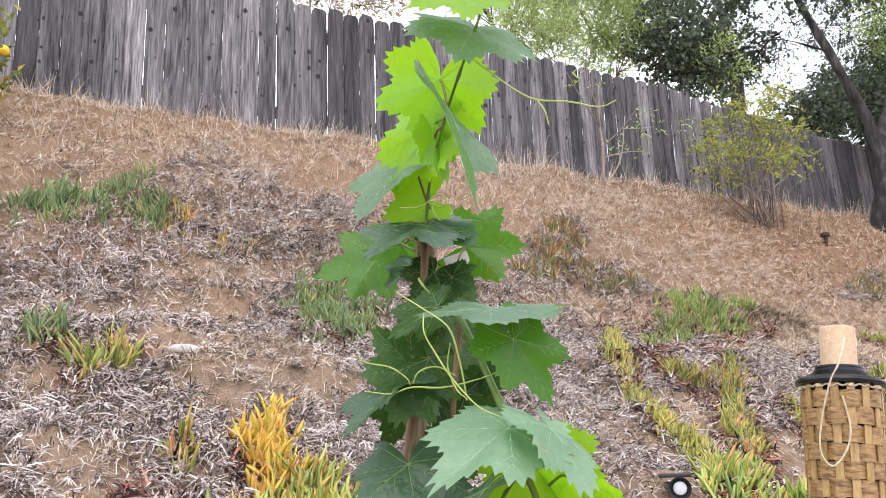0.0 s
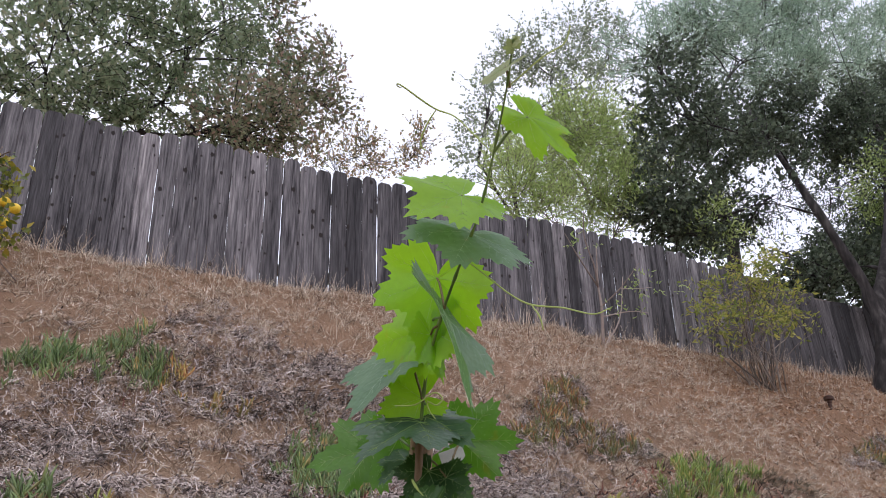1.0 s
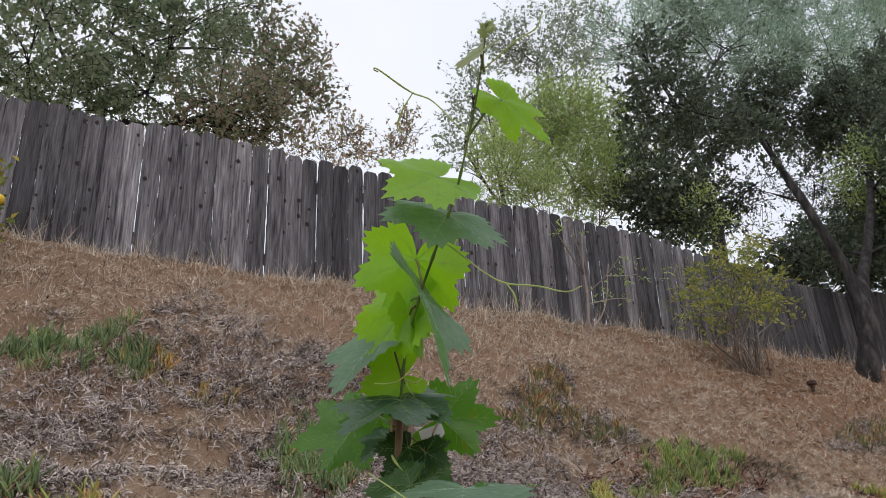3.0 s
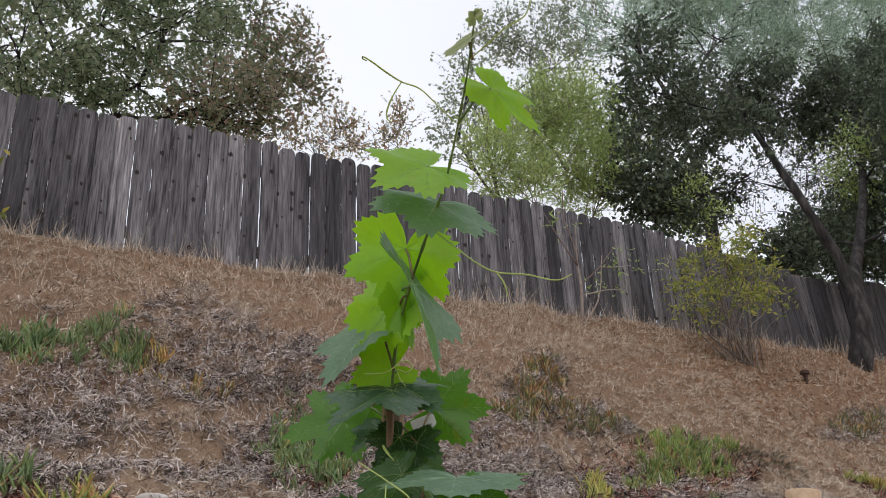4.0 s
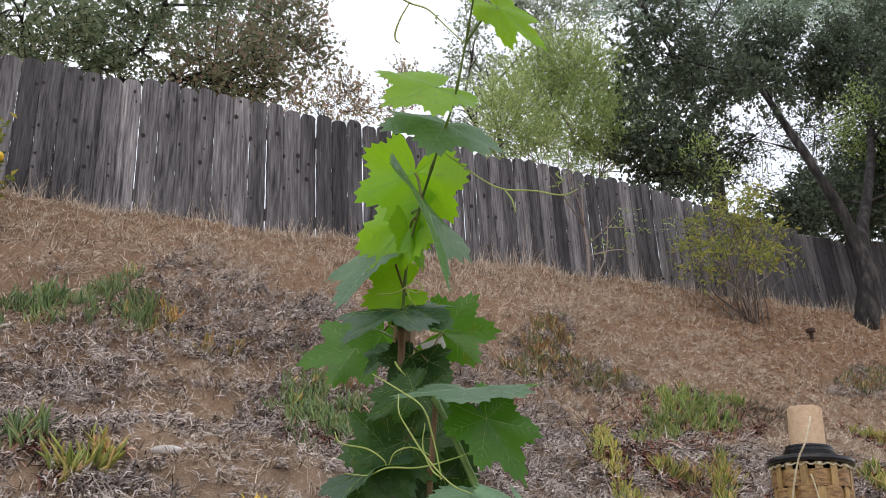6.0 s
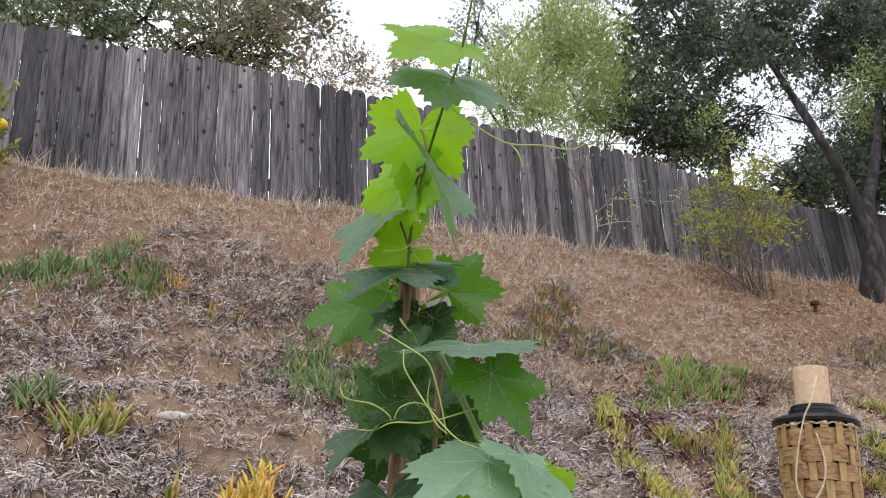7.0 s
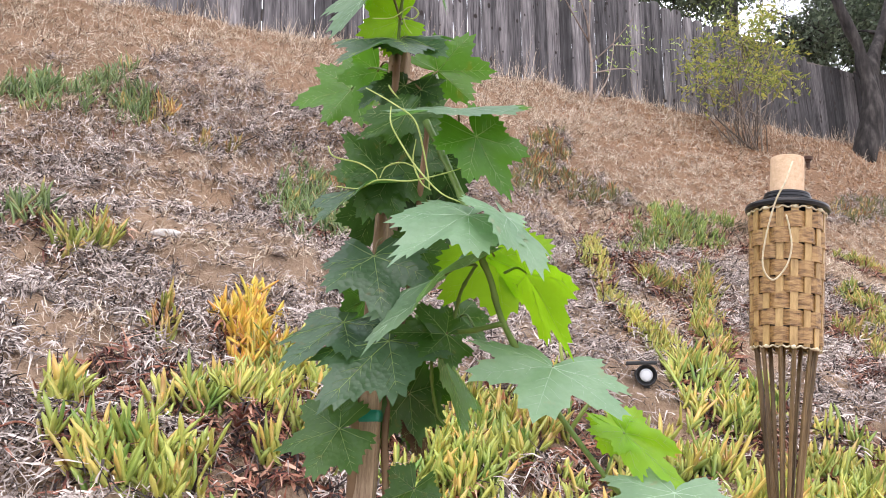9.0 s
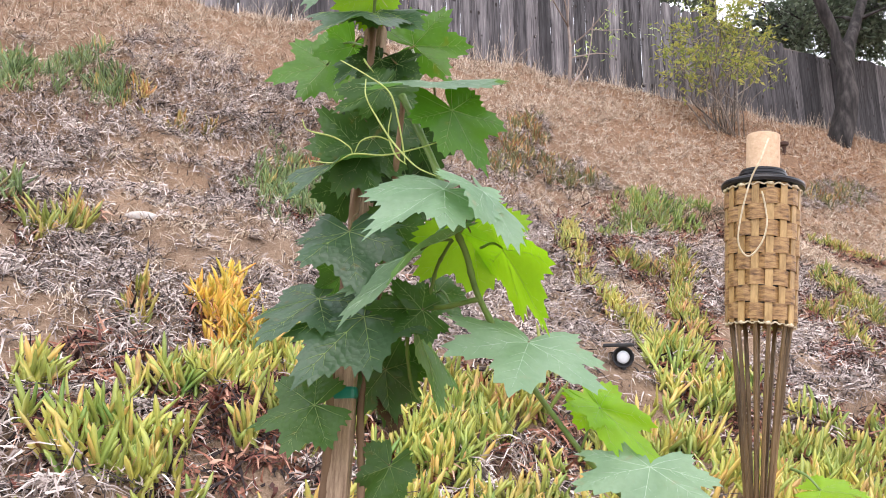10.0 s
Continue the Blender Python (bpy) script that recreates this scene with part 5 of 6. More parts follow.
# small black spotlight on the bank
SPOT = look((2.27, 2.58, 1.275), (0.3, 0.35, 1.22)) @ pose(0, 0, 0, 0, 0, 0)
spot = tagged(new("garden_spotlight"), "small black solar spotlight with a pale round lens", "spotlight")
spot.matrix_basis = SPOT @ pose(0, 0, 0, 0, 180, 0)
part("housing", lathe([(0.018, -0.055), (0.030, -0.045), (0.034, 0.0), (0.037, 0.018), (0.037, 0.024), (0.0335, 0.024), (0.032, 0.012), (0.03, 0.008)], 36), PLASTIC, spot, "", True)
part("lens", lathe([(0.0225, 0.0085), (0.0225, 0.0135), (0.017, 0.0165), (0.008, 0.0175)], 32), LENS, spot, "pale frosted round lens", True)
bm = box(0.105, 0.012, 0.085, 0.003, (-0.014, 0.042, -0.01))
part("solar_panel", bm, PLASTIC, spot)
part("bracket", box(0.02, 0.05, 0.02, 0.003, (0, -0.05, -0.01)), PLASTIC, spot)
part("spike", lathe([(0.012, -0.0), (0.010, 0.10), (0.003, 0.12)], 14), PLASTIC, spot).matrix_basis = pose(0, -0.06, -0.01, 90, 0, 0)

def rough_lump(name, w, d, h, material, seed):
    bm = bmesh.new()
    bmesh.ops.create_icosphere(bm, subdivisions=3, radius=0.5)
    for v in bm.verts:
        q = 1 + 0.28 * noise.noise(v.co * 2.3 + Vector((seed, 0, 0)))
        c = v.co * q
        v.co = Vector((max(-0.44, min(0.44, c.x)) * w, max(-0.4, min(0.4, c.y)) * d, max(-0.36, min(0.4, c.z)) * h))
    return part(name, bm, material, None, "", True)


chunk = rough_lump("white_chunk", 0.135, 0.06, 0.045, CHALK, 2.0)
chunk.matrix_basis = pose(0.87, 3.78, float(ground_z(0.87, 3.78)) + 0.012, 0, 3, -20)
tagged(chunk, "pale chunk of broken concrete lying on the bank", "debris")
chunk = rough_lump("stone", 0.07, 0.05, 0.04, THATCH, 5.0)
chunk.matrix_basis = pose(0.66, 3.15, float(ground_z(0.66, 3.15)) + 0.012, 0, 6, 20)
tagged(chunk, "small grey stone half sunk in the soil", "stone")

riser = tagged(new("sprinkler_head"), "short rusty sprinkler riser standing on the bank", "sprinkler")
riser.location = (7.02, 5.5, float(ground_z(7.02, 5.5)) - 0.03)
part("riser", lathe([(0.016, 0.0), (0.016, 0.09), (0.021, 0.094), (0.021, 0.112)], 18), RUST, riser)
part("head", lathe([(0.03, 0.112), (0.044, 0.12), (0.044, 0.148), (0.022, 0.158)], 22), RUST, riser)

# ---- the grapevine ----
def leaf_material(name, dark, light, vein, glow, rough=0.42, gloss=0.5, pucker_depth=0.3):
    m, n, l, b = shader(name, rough)
    b.inputs["Specular IOR Level"].default_value = gloss
    co = n.new("ShaderNodeTexCoord").outputs["Object"]
    r = ramp(n, [(0.3, dark), (0.7, light)])
    l.new(noise_tex(n, l, co, 22, 6), r.inputs["Fac"])
    fine = noise_tex(n, l, co, 140, 3)
    rr = ramp(n, [(0.3, (0.86, 0.88, 0.86)), (0.7, (1.08, 1.06, 1.05))])
    l.new(fine, rr.inputs["Fac"])
    c = mixed(n, l, r.outputs["Color"], rr.outputs["Color"], 1.0, 'MULTIPLY')
    scorch = ramp(n, [(0.66, (0, 0, 0)), (0.74, (1, 1, 1))])
    l.new(noise_tex(n, l, co, 48, 3), scorch.inputs["Fac"])
    c = mixed(n, l, c, (dark[0] + 0.12, dark[1] * 0.8 + 0.05, dark[2]), scorch.outputs["Color"])
    l.new(c, b.inputs["Base Color"])
    v = n.new("ShaderNodeTexVoronoi")
    v.inputs["Scale"].default_value = 150
    l.new(co, v.inputs["Vector"])
    pucker = n.new("ShaderNodeMath")
    pucker.operation = 'MULTIPLY_ADD'
    l.new(noise_tex(n, l, co, 55, 2), pucker.inputs[0])
    pucker.inputs[1].default_value = 1.6
    l.new(v.outputs["Distance"], pucker.inputs[2])
    bump(n, l, b, pucker.outputs[0], pucker_depth, 0.003)
    t = n.new("ShaderNodeBsdfTranslucent")
    t.inputs["Color"].default_value = (*glow, 1)
    ms = n.new("ShaderNodeMixShader")
    ms.inputs[0].default_value = 0.45
    l.new(b.outputs[0], ms.inputs[1])
    l.new(t.outputs[0], ms.inputs[2])
    l.new(ms.outputs[0], n["Material Output"].inputs["Surface"])
    return m


YOUNG = leaf_material("young_vine_leaf", (0.17, 0.36, 0.012), (0.26, 0.47, 0.022), None, (0.46, 0.86, 0.02), pucker_depth=0.12)
GREEN = leaf_material("green_vine_leaf", (0.042, 0.13, 0.012), (0.085, 0.205, 0.020), None, (0.165, 0.46, 0.016), pucker_depth=0.2)
MATURE = leaf_material("mature_vine_leaf", (0.045, 0.105, 0.05), (0.085, 0.165, 0.085), None, (0.08, 0.21, 0.035), 0.4, 0.8)
# SHEEN and PALE: paler base colour paints sky sheen on leaves that face up
SHEEN = leaf_material("sky_sheen_vine_leaf", (0.12, 0.22, 0.13), (0.20, 0.31, 0.19), None, (0.16, 0.36, 0.07), 0.45, 0.9)
PALE = leaf_material("pale_sheen_vine_leaf", (0.20, 0.35, 0.21), (0.32, 0.48, 0.31), None, (0.24, 0.46, 0.14), 0.5, 0.8)
# DARK and CORE: lowered greens put the vine's inner shade into the leaf colour
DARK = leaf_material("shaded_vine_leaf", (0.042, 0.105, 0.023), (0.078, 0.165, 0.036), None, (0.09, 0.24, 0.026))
CORE = leaf_material("inner_shade_vine_leaf", (0.02, 0.055, 0.014), (0.045, 0.10, 0.024), None, (0.04, 0.11, 0.015))
TIPLEAF = leaf_material("tip_vine_leaf", (0.25, 0.27, 0.12), (0.34, 0.36, 0.18), None, (0.4, 0.5, 0.16))
DEAD = leaf_material("shrivelled_vine_leaf", (0.05, 0.03, 0.018), (0.12, 0.075, 0.04), None, (0.12, 0.07, 0.03), 0.8, 0.2)
VEIN = speckled("pale_vein", [(0.3, (0.46, 0.60, 0.24)), (0.7, (0.58, 0.70, 0.32))], 60, 0.5, 0.1, through_light=0.75)
PALE_VEIN = speckled("whitish_vein", [(0.3, (0.40, 0.56, 0.36)), (0.7, (0.48, 0.63, 0.42))], 60, 0.5, 0.1)
CANE = speckled("green_cane", [(0.3, (0.07, 0.13, 0.025)), (0.7, (0.18, 0.27, 0.06))], 30, 0.5, 0.1, 80, 0.2)
RED_CANE = speckled("reddish_stalk", [(0.3, (0.11, 0.06, 0.03)), (0.7, (0.20, 0.15, 0.05))], 40, 0.5, 0.1)
OLD_CANE = speckled("brown_cane", [(0.3, (0.10, 0.055, 0.03)), (0.7, (0.27, 0.17, 0.10))], 40, 0.8, 0.1, 60, 0.4, stretch=(1, 1, 0.3))
TENDRIL = speckled("pale_tendril", [(0.3, (0.40, 0.50, 0.12)), (0.7, (0.55, 0.64, 0.22))], 30, 0.45, 0.1, through_light=0.2)

vine = tagged(new("grapevine"), "young grapevine with lobed green leaves climbing a stake", "grapevine")
vine.location = (0.50, 1.12, 0.0)
VINE_BACK = vine.matrix_basis.inverted()
LOBES = ((0, 1.0, 17), (51, 0.90, 16), (-51, 0.90, 16), (99, 0.78, 17), (-99, 0.78, 17), (141, 0.64, 15), (-141, 0.64, 15))


def outline(deg, rnd_amp, web):
    """Radius of a five-lobed, toothed vine leaf in the direction deg from the tip."""
    d = (deg + 180) % 360 - 180
    base = web if abs(d) < 150 else web - (web - 0.06) * min(1, (abs(d) - 150) / 24)
    r = base
    for k, (at, rad, wide) in enumerate(LOBES):
        amp = rad * (1 + rnd_amp[k]) - base
        off = abs((d - at + 180) % 360 - 180)
        if abs(d) > 158:
            continue
        r = max(r, base + amp * max(0.0, 1 - (off / (wide * 1.9)) ** 1.25))
    return r


def vine_leaf(base, tip, normal, wide, material, droop, fold, seed, node=None, web=0.52):
    """One leaf blade from its stalk end to its tip, with raised veins, and the stalk from its node."""
    web = 0.17 + 0.76 * web
    rnd = random.Random(seed * 17)
    amp = [rnd.uniform(-0.08, 0.08) for _ in range(7)]
    b, t = Vector(base), Vector(tip)
    size = (t - b).length
    ay = (t - b).normalized()
    az = Vector(normal)
    az = (az - ay * az.dot(ay)).normalized()
    ax = ay.cross(az)
    ph = [rnd.uniform(0, 6.28) for _ in range(4)]

    def lift(x, y):
        r2 = x * x + y * y
        rr = math.sqrt(r2)
        th = math.atan2(x, y)
        z = -droop * r2 * 0.75 + fold * abs(x) * 0.55
        z += 0.07 * rr * math.sin(3 * th + ph[0]) + 0.035 * rr * math.sin(5 * th + ph[1])
        z += 0.017 * math.sin(9 * x + ph[2]) * math.sin(8 * y + ph[3])
        z -= 0.02 * abs(math.cos(th * 180 / 52 * 0.5)) * min(1, rr * 2)
        return z

    def place(x, y, h=0.0):
        return b + (ax * (x * wide) + ay * y + az * (lift(x, y) + h)) * size

    N, rings = 152, (0.14, 0.32, 0.52, 0.70, 0.86, 1.0)
    rads = []
    for i in range(N):
        d = 360 * i / N
        r = outline(d, amp, web)
        tooth = (0.075, 0.0, -0.06, -0.02)[i % 4] * (0.55 + 0.7 * rnd.random())
        rads.append(r * (1 + tooth))
    V = [place(0, 0)]
    for q in rings:
        for i in range(N):
            a = math.radians(360 * i / N)
            smooth_r = (rads[i - 1] + rads[i] + rads[(i + 1) % N]) / 3
            r = q * (rads[i] if q > 0.9 else smooth_r)
            V.append(place(r * math.sin(a), r * math.cos(a)))
    F = []
    for i in range(N):
        j = (i + 1) % N
        F.append((0, 1 + i, 1 + j))
        for k in range(len(rings) - 1):
            F.append((1 + k * N + i, 1 + (k + 1) * N + i, 1 + (k + 1) * N + j, 1 + k * N + j))
    me = mesh_of("leaf", V, F, material, True)
    me.transform(VINE_BACK)
    leaf = part("leaf", me, material, vine)
    # veins: five main ribs and their side ribs
    VV, FF = [], []

    def rib(x0, y0, x1, y1, w):
        w *= 0.55 if material in (YOUNG, PALE, SHEEN) else 0.9
        n = 5
        pts = [place(x0 + (x1 - x0) * i / n, y0 + (y1 - y0) * i / n, 0.0) for i in range(n + 1)]
        v, f = tube_arrays(pts, [size * w * (1 - 0.8 * i / n) for i in range(n + 1)], 4, False)
        FF.extend(tuple(k + len(VV) for k in q) for q in f)
        VV.extend(v)

    for k, (at, rad, _) in enumerate(LOBES):
        a = math.radians(at)
        L = rad * (1 + amp[k]) * 0.93
        rib(0, 0, L * math.sin(a), L * math.cos(a), 0.0075)
        if k > 4:
            continue
        for s in (0.28, 0.45, 0.62, 0.78):
            for sgn in (-1, 1):
                a2 = a + sgn * math.radians(40)
                ll = (0.30 - 0.24 * abs(s - 0.4)) * rad * 0.8
                x0, y0 = L * s * math.sin(a), L * s * math.cos(a)
                rib(x0, y0, x0 + ll * math.sin(a2), y0 + ll * math.cos(a2), 0.0036)
    vm = mesh_of("venation", VV, FF, PALE_VEIN if material in (PALE, SHEEN) else VEIN, True)
    vm.transform(VINE_BACK)
    part("venation", vm, VEIN, leaf, "pale raised leaf veins")
    if node is not None:
        n0 = Vector(node)
        mid = n0.lerp(b, 0.55) + Vector((0, 0, 0.12 * (b - n0).length))
        pm = mesh_of("petiole", *tube_arrays(smooth_path([n0, mid, b], 8), [0.0016 - 0.0005 * i / 8 for i in range(9)], 7), RED_CANE if seed % 2 else CANE, True)
        pm.transform(VINE_BACK)
        part("petiole", pm, CANE, vine)


def vine_cane(points, r0, r1, material):
    n = 6 * len(points)
    path = smooth_path(points, n)
    rad = [r0 + (r1 - r0) * i / n + (0.0007 if i % 6 == 0 else 0) for i in range(n + 1)]
    me = mesh_of("cane", *tube_arrays(path, rad, 9), material, True)
    me.transform(VINE_BACK)
    part("cane", me, material, vine)


def vine_tendril(points):
    n = 8 * len(points)
    me = mesh_of("tendril", *tube_arrays(smooth_path(points, n), [0.0010 - 0.0004 * abs(2 * i / n - 1) for i in range(n + 1)], 6), TENDRIL, True)
    me.transform(VINE_BACK)
    part("tendril", me, TENDRIL, vine, "pale curling tendril")


vine_leaf((0.565, 0.846, 1.902), (0.541, 0.852, 1.879), (-0.701, -0.306, 0.645), 0.92, TIPLEAF, 0.1, 0.25, 1, (0.574, 0.855, 1.886))
vine_leaf((0.561, 0.826, 1.910), (0.554, 0.825, 1.916), (0.427, 0.652, 0.626), 1.21, TIPLEAF, 0.1, 0.2, 2)
vine_leaf((0.560, 0.823, 1.913), (0.564, 0.817, 1.918), (-0.898, -0.296, 0.324), 1.79, TIPLEAF, 0.1, 0.2, 3)
vine_leaf((0.605, 0.873, 1.873), (0.638, 0.846, 1.823), (-0.539, -0.835, 0.107), 0.45, YOUNG, 0.2, 0.1, 4, (0.585, 0.907, 1.846), web=0.4)
vine_leaf((0.575, 0.958, 1.820), (0.512, 0.955, 1.793), (-0.214, -0.788, 0.578), 1.13, YOUNG, 0.15, 0.1, 5, (0.591, 0.958, 1.805))
vine_leaf((0.596, 0.977, 1.790), (0.565, 0.957, 1.753), (-0.181, -0.794, 0.580), 1.67, SHEEN, 0.4, 0.05, 6, (0.595, 0.984, 1.779))
vine_leaf((0.608, 1.076, 1.779), (0.609, 1.117, 1.713), (0.853, 0.441, 0.280), 1.29, YOUNG, 0.12, 0.1, 7, (0.601, 1.047, 1.732), web=0.5)
vine_leaf((0.613, 1.108, 1.730), (0.578, 1.204, 1.734), (-0.920, -0.344, 0.189), 0.79, YOUNG, 0.15, 0.12, 8, (0.603, 1.061, 1.726))
vine_leaf((0.607, 1.092, 1.717), (0.618, 1.094, 1.667), (0.238, 0.968, 0.082), 0.59, YOUNG, 0.15, 0.12, 9, (0.603, 1.070, 1.719))
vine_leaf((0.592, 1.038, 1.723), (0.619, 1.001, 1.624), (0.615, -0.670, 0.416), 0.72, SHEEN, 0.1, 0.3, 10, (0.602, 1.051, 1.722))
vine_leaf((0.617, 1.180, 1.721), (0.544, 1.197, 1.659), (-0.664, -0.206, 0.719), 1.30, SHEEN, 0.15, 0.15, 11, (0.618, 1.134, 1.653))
vine_leaf((0.628, 1.160, 1.664), (0.590, 1.193, 1.650), (0.624, 0.772, 0.121), 1.09, YOUNG, 0.15, 0.12, 12, (0.624, 1.142, 1.652))
vine_leaf((0.631, 1.154, 1.641), (0.645, 1.074, 1.610), (-0.354, -0.394, 0.848), 0.69, MATURE, 0.25, 0.12, 13, (0.628, 1.158, 1.630))
vine_leaf((0.617, 1.141, 1.630), (0.533, 1.107, 1.600), (-0.156, -0.404, 0.901), 0.90, MATURE, 0.25, 0.12, 14, (0.627, 1.160, 1.627))
vine_leaf((0.704, 1.201, 1.628), (0.763, 1.153, 1.629), (-0.617, -0.773, 0.151), 0.90, GREEN, 0.12, 0.1, 15, (0.663, 1.167, 1.571), web=0.45)
vine_leaf((0.647, 1.349, 1.642), (0.576, 1.379, 1.631), (-0.401, -0.781, 0.478), 1.16, GREEN, 0.15, 0.12, 16, (0.635, 1.194, 1.612), web=0.36)
vine_leaf((0.651, 1.270, 1.642), (0.631, 1.290, 1.592), (0.600, 0.795, 0.088), 1.05, GREEN, 0.15, 0.12, 17, (0.637, 1.191, 1.618), web=0.4)
vine_leaf((0.649, 1.245, 1.609), (0.612, 1.244, 1.586), (-0.368, -0.698, 0.615), 0.76, MATURE, 0.2, 0.15, 18, (0.637, 1.185, 1.600))
vine_leaf((0.638, 1.038, 1.519), (0.604, 0.990, 1.497), (-0.120, -0.220, 0.968), 1.57, SHEEN, 0.1, 0.05, 19, (0.645, 1.043, 1.460))
vine_leaf((0.649, 1.020, 1.484), (0.680, 0.997, 1.422), (-0.217, -0.945, 0.243), 0.79, GREEN, 0.12, 0.1, 20, (0.645, 1.043, 1.463), web=0.45)
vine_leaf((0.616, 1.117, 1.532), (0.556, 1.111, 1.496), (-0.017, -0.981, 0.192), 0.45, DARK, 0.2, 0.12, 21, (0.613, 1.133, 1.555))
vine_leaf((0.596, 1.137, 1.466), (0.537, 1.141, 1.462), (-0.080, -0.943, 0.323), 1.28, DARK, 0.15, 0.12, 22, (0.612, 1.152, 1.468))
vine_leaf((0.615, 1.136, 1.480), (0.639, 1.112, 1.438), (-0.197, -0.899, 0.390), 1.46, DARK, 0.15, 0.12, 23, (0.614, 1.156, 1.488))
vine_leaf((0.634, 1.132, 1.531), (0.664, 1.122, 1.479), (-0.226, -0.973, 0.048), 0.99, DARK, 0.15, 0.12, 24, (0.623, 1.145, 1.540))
vine_leaf((0.575, 1.140, 1.448), (0.501, 1.113, 1.408), (-0.436, -0.113, 0.893), 0.65, MATURE, 0.15, 0.2, 25, (0.592, 1.154, 1.452))
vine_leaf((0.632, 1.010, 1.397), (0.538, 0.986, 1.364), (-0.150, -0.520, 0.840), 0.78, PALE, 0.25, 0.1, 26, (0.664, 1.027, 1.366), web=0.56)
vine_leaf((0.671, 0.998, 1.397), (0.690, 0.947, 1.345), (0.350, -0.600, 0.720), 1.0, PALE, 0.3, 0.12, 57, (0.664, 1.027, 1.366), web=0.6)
vine_leaf((0.580, 1.123, 1.368), (0.561, 1.063, 1.315), (-0.343, -0.553, 0.760), 0.93, MATURE, 0.2, 0.1, 27, (0.607, 1.161, 1.396))
vine_leaf((0.626, 1.048, 1.341), (0.525, 1.039, 1.276), (-0.545, 0.086, 0.834), 0.72, SHEEN, 0.1, 0.2, 28, (0.658, 1.039, 1.353))
vine_leaf((0.718, 1.095, 1.371), (0.734, 1.106, 1.309), (0.425, 0.864, 0.268), 1.40, YOUNG, 0.12, 0.1, 29, (0.664, 1.035, 1.358))
vine_leaf((0.725, 1.045, 1.349), (0.753, 0.986, 1.267), (0.932, -0.068, 0.357), 0.65, YOUNG, 0.12, 0.12, 30, (0.684, 1.025, 1.344))
vine_leaf((0.566, 1.172, 1.300), (0.486, 1.129, 1.264), (-0.220, -0.356, 0.908), 0.72, MATURE, 0.2, 0.12, 31, (0.602, 1.201, 1.293))
vine_leaf((0.595, 1.117, 1.277), (0.505, 1.082, 1.220), (-0.287, -0.537, 0.793), 0.73, MATURE, 0.2, 0.12, 32, (0.629, 1.166, 1.292))
vine_leaf((0.650, 1.089, 1.284), (0.592, 1.095, 1.291), (-0.059, -0.903, 0.425), 0.87, DARK, 0.15, 0.12, 33, (0.668, 1.112, 1.289), web=0.42)
vine_leaf((0.702, 1.149, 1.310), (0.723, 1.127, 1.280), (-0.216, -0.860, 0.462), 0.88, DARK, 0.15, 0.2, 34, (0.687, 1.090, 1.290))
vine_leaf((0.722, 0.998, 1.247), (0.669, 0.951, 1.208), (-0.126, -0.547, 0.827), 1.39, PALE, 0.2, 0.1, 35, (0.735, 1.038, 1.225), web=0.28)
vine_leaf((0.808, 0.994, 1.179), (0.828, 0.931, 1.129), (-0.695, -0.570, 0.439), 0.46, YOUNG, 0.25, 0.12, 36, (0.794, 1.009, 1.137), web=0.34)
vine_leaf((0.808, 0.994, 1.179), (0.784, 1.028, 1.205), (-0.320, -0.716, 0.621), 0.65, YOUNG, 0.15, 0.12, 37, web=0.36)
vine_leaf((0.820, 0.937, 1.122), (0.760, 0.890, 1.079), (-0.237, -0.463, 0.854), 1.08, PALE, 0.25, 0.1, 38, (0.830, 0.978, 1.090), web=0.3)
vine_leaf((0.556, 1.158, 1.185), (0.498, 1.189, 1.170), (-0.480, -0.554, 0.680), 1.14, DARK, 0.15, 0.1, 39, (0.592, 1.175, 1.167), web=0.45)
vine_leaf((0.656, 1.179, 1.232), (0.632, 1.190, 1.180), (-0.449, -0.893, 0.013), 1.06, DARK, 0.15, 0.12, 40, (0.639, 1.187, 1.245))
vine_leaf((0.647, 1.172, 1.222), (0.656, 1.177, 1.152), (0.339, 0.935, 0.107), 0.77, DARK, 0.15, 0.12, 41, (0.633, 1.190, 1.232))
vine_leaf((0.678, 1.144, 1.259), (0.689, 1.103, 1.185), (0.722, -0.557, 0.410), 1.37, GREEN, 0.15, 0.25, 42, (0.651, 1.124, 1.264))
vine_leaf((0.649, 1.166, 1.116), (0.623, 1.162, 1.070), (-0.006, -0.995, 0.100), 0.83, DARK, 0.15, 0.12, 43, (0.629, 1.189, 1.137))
vine_leaf((0.961, 0.851, 1.098), (0.988, 0.814, 1.100), (-0.215, -0.109, 0.971), 1.01, YOUNG, 0.15, 0.2, 44, (0.963, 0.885, 1.116))
vine_leaf((0.610, 1.215, 1.331), (0.569, 1.213, 1.312), (-0.226, 0.909, 0.351), 1.03, DARK, 0.15, 0.12, 45, (0.616, 1.200, 1.343))
vine_leaf((0.657, 1.161, 1.388), (0.646, 1.175, 1.339), (0.451, 0.880, 0.150), 0.86, DARK, 0.15, 0.12, 46, (0.648, 1.162, 1.406))
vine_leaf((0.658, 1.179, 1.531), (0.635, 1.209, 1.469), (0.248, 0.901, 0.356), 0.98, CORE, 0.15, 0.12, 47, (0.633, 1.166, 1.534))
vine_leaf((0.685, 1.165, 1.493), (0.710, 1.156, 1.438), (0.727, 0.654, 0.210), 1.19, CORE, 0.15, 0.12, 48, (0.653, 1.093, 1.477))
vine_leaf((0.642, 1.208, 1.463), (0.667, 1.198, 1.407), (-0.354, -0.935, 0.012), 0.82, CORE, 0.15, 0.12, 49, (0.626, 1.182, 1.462))
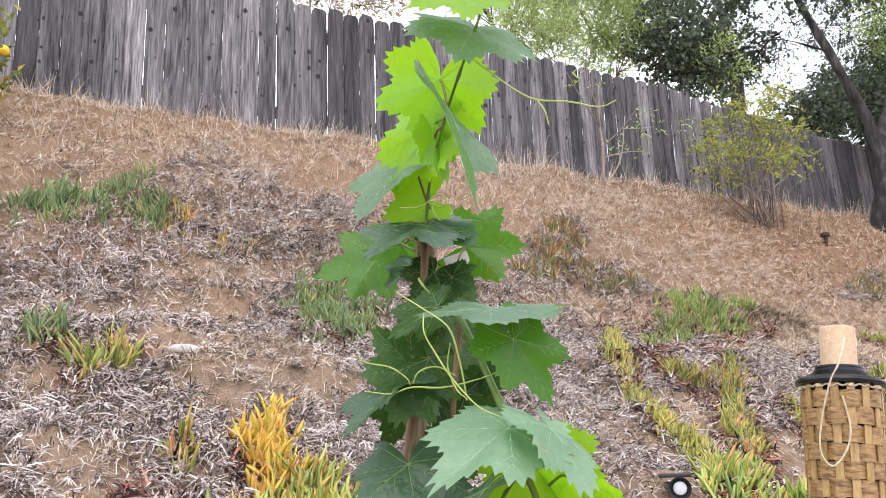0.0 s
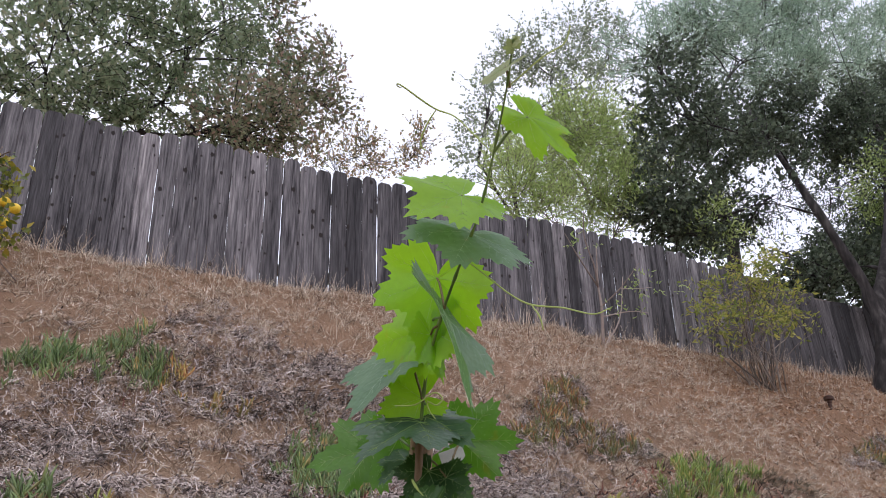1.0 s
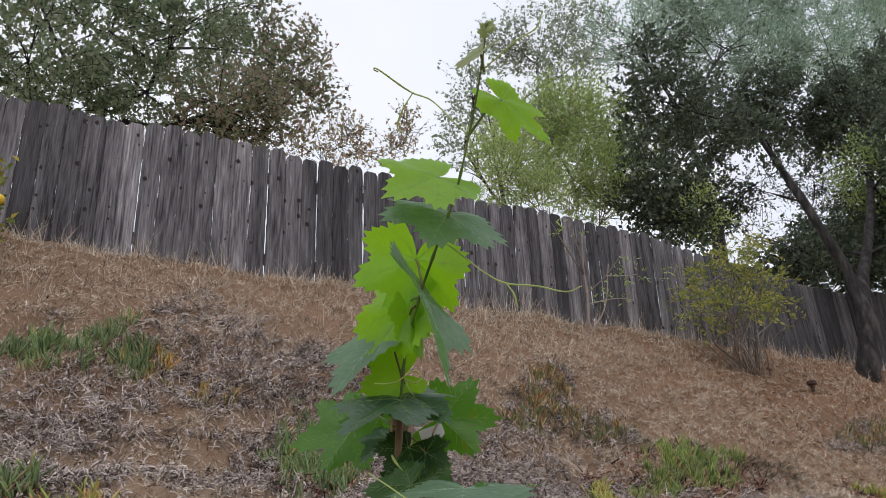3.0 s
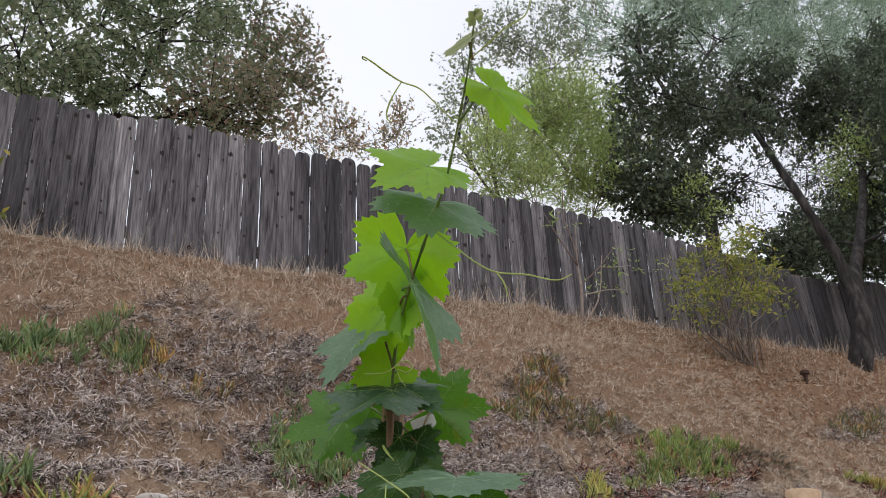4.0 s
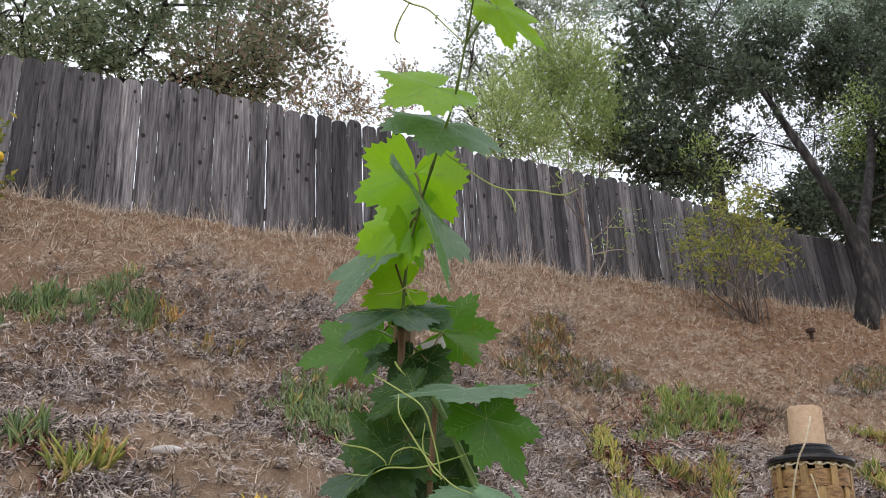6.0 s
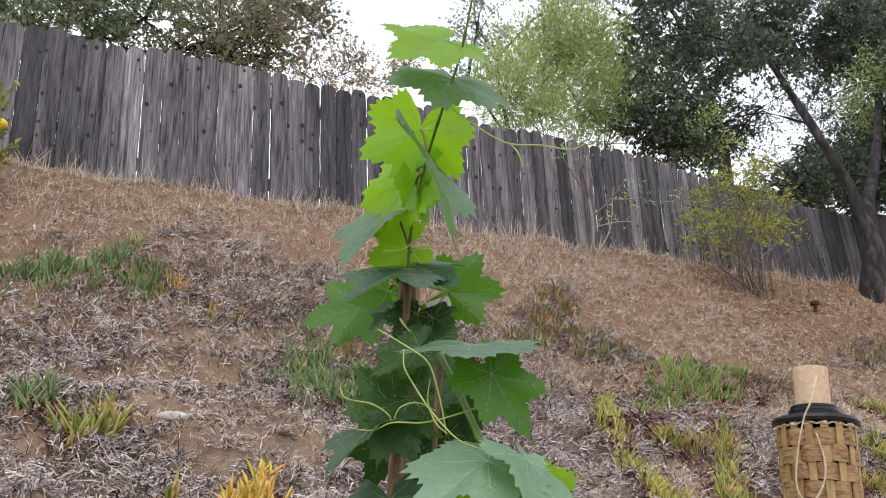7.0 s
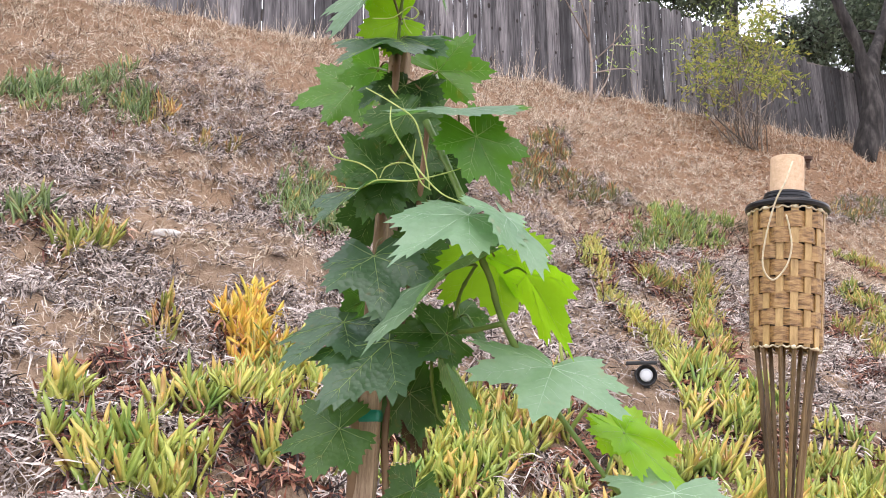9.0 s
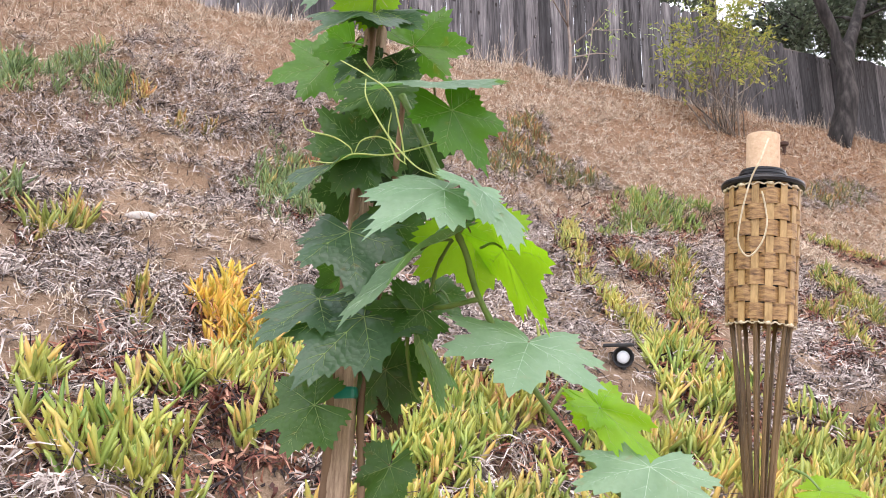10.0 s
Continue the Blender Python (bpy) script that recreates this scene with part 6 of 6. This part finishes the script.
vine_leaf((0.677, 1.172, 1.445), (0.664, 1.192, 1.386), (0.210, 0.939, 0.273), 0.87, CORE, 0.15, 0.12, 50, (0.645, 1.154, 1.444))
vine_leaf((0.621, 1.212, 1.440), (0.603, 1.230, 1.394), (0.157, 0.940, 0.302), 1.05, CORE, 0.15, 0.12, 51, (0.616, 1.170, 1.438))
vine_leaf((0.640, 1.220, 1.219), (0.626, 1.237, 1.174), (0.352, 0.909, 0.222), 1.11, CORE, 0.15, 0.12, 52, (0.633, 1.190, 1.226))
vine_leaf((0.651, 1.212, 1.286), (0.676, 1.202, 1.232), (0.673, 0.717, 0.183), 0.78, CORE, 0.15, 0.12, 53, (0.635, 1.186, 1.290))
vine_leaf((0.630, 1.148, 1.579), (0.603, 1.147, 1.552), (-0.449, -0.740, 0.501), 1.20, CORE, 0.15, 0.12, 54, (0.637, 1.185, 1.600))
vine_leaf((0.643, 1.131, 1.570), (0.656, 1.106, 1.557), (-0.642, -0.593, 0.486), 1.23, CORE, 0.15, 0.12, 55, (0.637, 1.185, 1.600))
vine_leaf((0.656, 1.178, 1.177), (0.673, 1.168, 1.143), (0.484, -0.738, 0.470), 0.82, DEAD, 0.4, 0.35, 56, (0.643, 1.185, 1.193))
vine_cane([(0.627, 1.162, 1.621), (0.617, 1.129, 1.668), (0.610, 1.098, 1.699), (0.603, 1.051, 1.735), (0.594, 0.988, 1.772), (0.595, 0.955, 1.806), (0.585, 0.907, 1.846), (0.571, 0.855, 1.888), (0.559, 0.822, 1.916)], 0.002, 0.0008, CANE)
vine_cane([(0.568, 1.180, 1.041), (0.580, 1.185, 1.098), (0.583, 1.183, 1.158), (0.592, 1.192, 1.226), (0.599, 1.185, 1.295), (0.604, 1.173, 1.372), (0.615, 1.167, 1.451), (0.614, 1.148, 1.513), (0.627, 1.162, 1.621)], 0.006, 0.0045, OLD_CANE)
vine_cane([(0.608, 1.163, 1.039), (0.618, 1.174, 1.102), (0.619, 1.179, 1.169), (0.626, 1.182, 1.225), (0.634, 1.176, 1.283), (0.642, 1.150, 1.365), (0.637, 1.124, 1.444), (0.635, 1.100, 1.518)], 0.0045, 0.003, OLD_CANE)
vine_cane([(0.633, 1.100, 1.521), (0.639, 1.068, 1.469), (0.648, 1.043, 1.415), (0.654, 1.032, 1.372), (0.672, 1.034, 1.338), (0.691, 1.040, 1.293), (0.735, 1.038, 1.225), (0.797, 1.013, 1.133), (0.834, 0.987, 1.082)], 0.004, 0.0028, CANE)
vine_cane([(0.691, 1.040, 1.293), (0.672, 1.076, 1.287), (0.661, 1.105, 1.286), (0.650, 1.124, 1.266), (0.637, 1.154, 1.250), (0.626, 1.182, 1.232)], 0.003, 0.0022, CANE)
vine_cane([(0.650, 1.124, 1.264), (0.656, 1.134, 1.231), (0.670, 1.149, 1.199), (0.678, 1.145, 1.186)], 0.0022, 0.0015, CANE)
vine_cane([(0.662, 1.105, 1.287), (0.668, 1.099, 1.312), (0.667, 1.085, 1.332), (0.663, 1.048, 1.354)], 0.0022, 0.0018, CANE)
vine_tendril([(0.541, 1.058, 1.532), (0.560, 1.034, 1.511), (0.578, 1.021, 1.492), (0.590, 1.025, 1.463), (0.598, 1.030, 1.436), (0.600, 1.032, 1.425)])
vine_tendril([(0.559, 1.036, 1.508), (0.557, 1.032, 1.489), (0.568, 1.033, 1.471), (0.582, 1.024, 1.444), (0.600, 1.010, 1.418), (0.619, 1.002, 1.408)])
vine_tendril([(0.523, 1.117, 1.483), (0.527, 1.109, 1.470), (0.552, 1.101, 1.464), (0.564, 1.088, 1.452), (0.568, 1.088, 1.445)])
vine_tendril([(0.536, 1.125, 1.442), (0.555, 1.107, 1.438), (0.565, 1.079, 1.442), (0.594, 1.065, 1.441), (0.624, 1.047, 1.448), (0.646, 1.038, 1.456)])
vine_tendril([(0.570, 1.087, 1.446), (0.575, 1.081, 1.458), (0.590, 1.072, 1.462), (0.603, 1.057, 1.452)])
vine_tendril([(0.595, 1.051, 1.483), (0.595, 1.058, 1.461), (0.600, 1.051, 1.438), (0.606, 1.040, 1.427)])
vine_tendril([(0.496, 0.932, 1.911), (0.492, 0.933, 1.913), (0.492, 0.931, 1.914), (0.501, 0.930, 1.910), (0.517, 0.930, 1.902), (0.533, 0.928, 1.894), (0.548, 0.916, 1.882), (0.565, 0.908, 1.860), (0.584, 0.908, 1.846)])
vine_tendril([(0.533, 0.928, 1.894), (0.528, 0.939, 1.882), (0.526, 0.949, 1.870), (0.528, 0.953, 1.863), (0.533, 0.953, 1.860)])
vine_tendril([(0.598, 0.990, 1.764), (0.614, 0.978, 1.745), (0.627, 0.957, 1.720), (0.641, 0.942, 1.706), (0.662, 0.919, 1.698), (0.680, 0.897, 1.687), (0.692, 0.886, 1.691)])
vine_tendril([(0.641, 0.942, 1.706), (0.644, 0.934, 1.692), (0.649, 0.936, 1.679)])
vine_tendril([(0.571, 0.856, 1.886), (0.579, 0.844, 1.894), (0.592, 0.823, 1.907), (0.605, 0.806, 1.915), (0.605, 0.794, 1.927)])
vine_tendril([(0.577, 1.122, 1.641), (0.597, 1.112, 1.642), (0.614, 1.101, 1.654), (0.623, 1.098, 1.648), (0.618, 1.102, 1.641), (0.613, 1.114, 1.647), (0.616, 1.116, 1.638), (0.623, 1.115, 1.629)])
vine_tendril([(0.601, 1.115, 1.553), (0.594, 1.115, 1.562), (0.593, 1.107, 1.554), (0.602, 1.106, 1.545)])
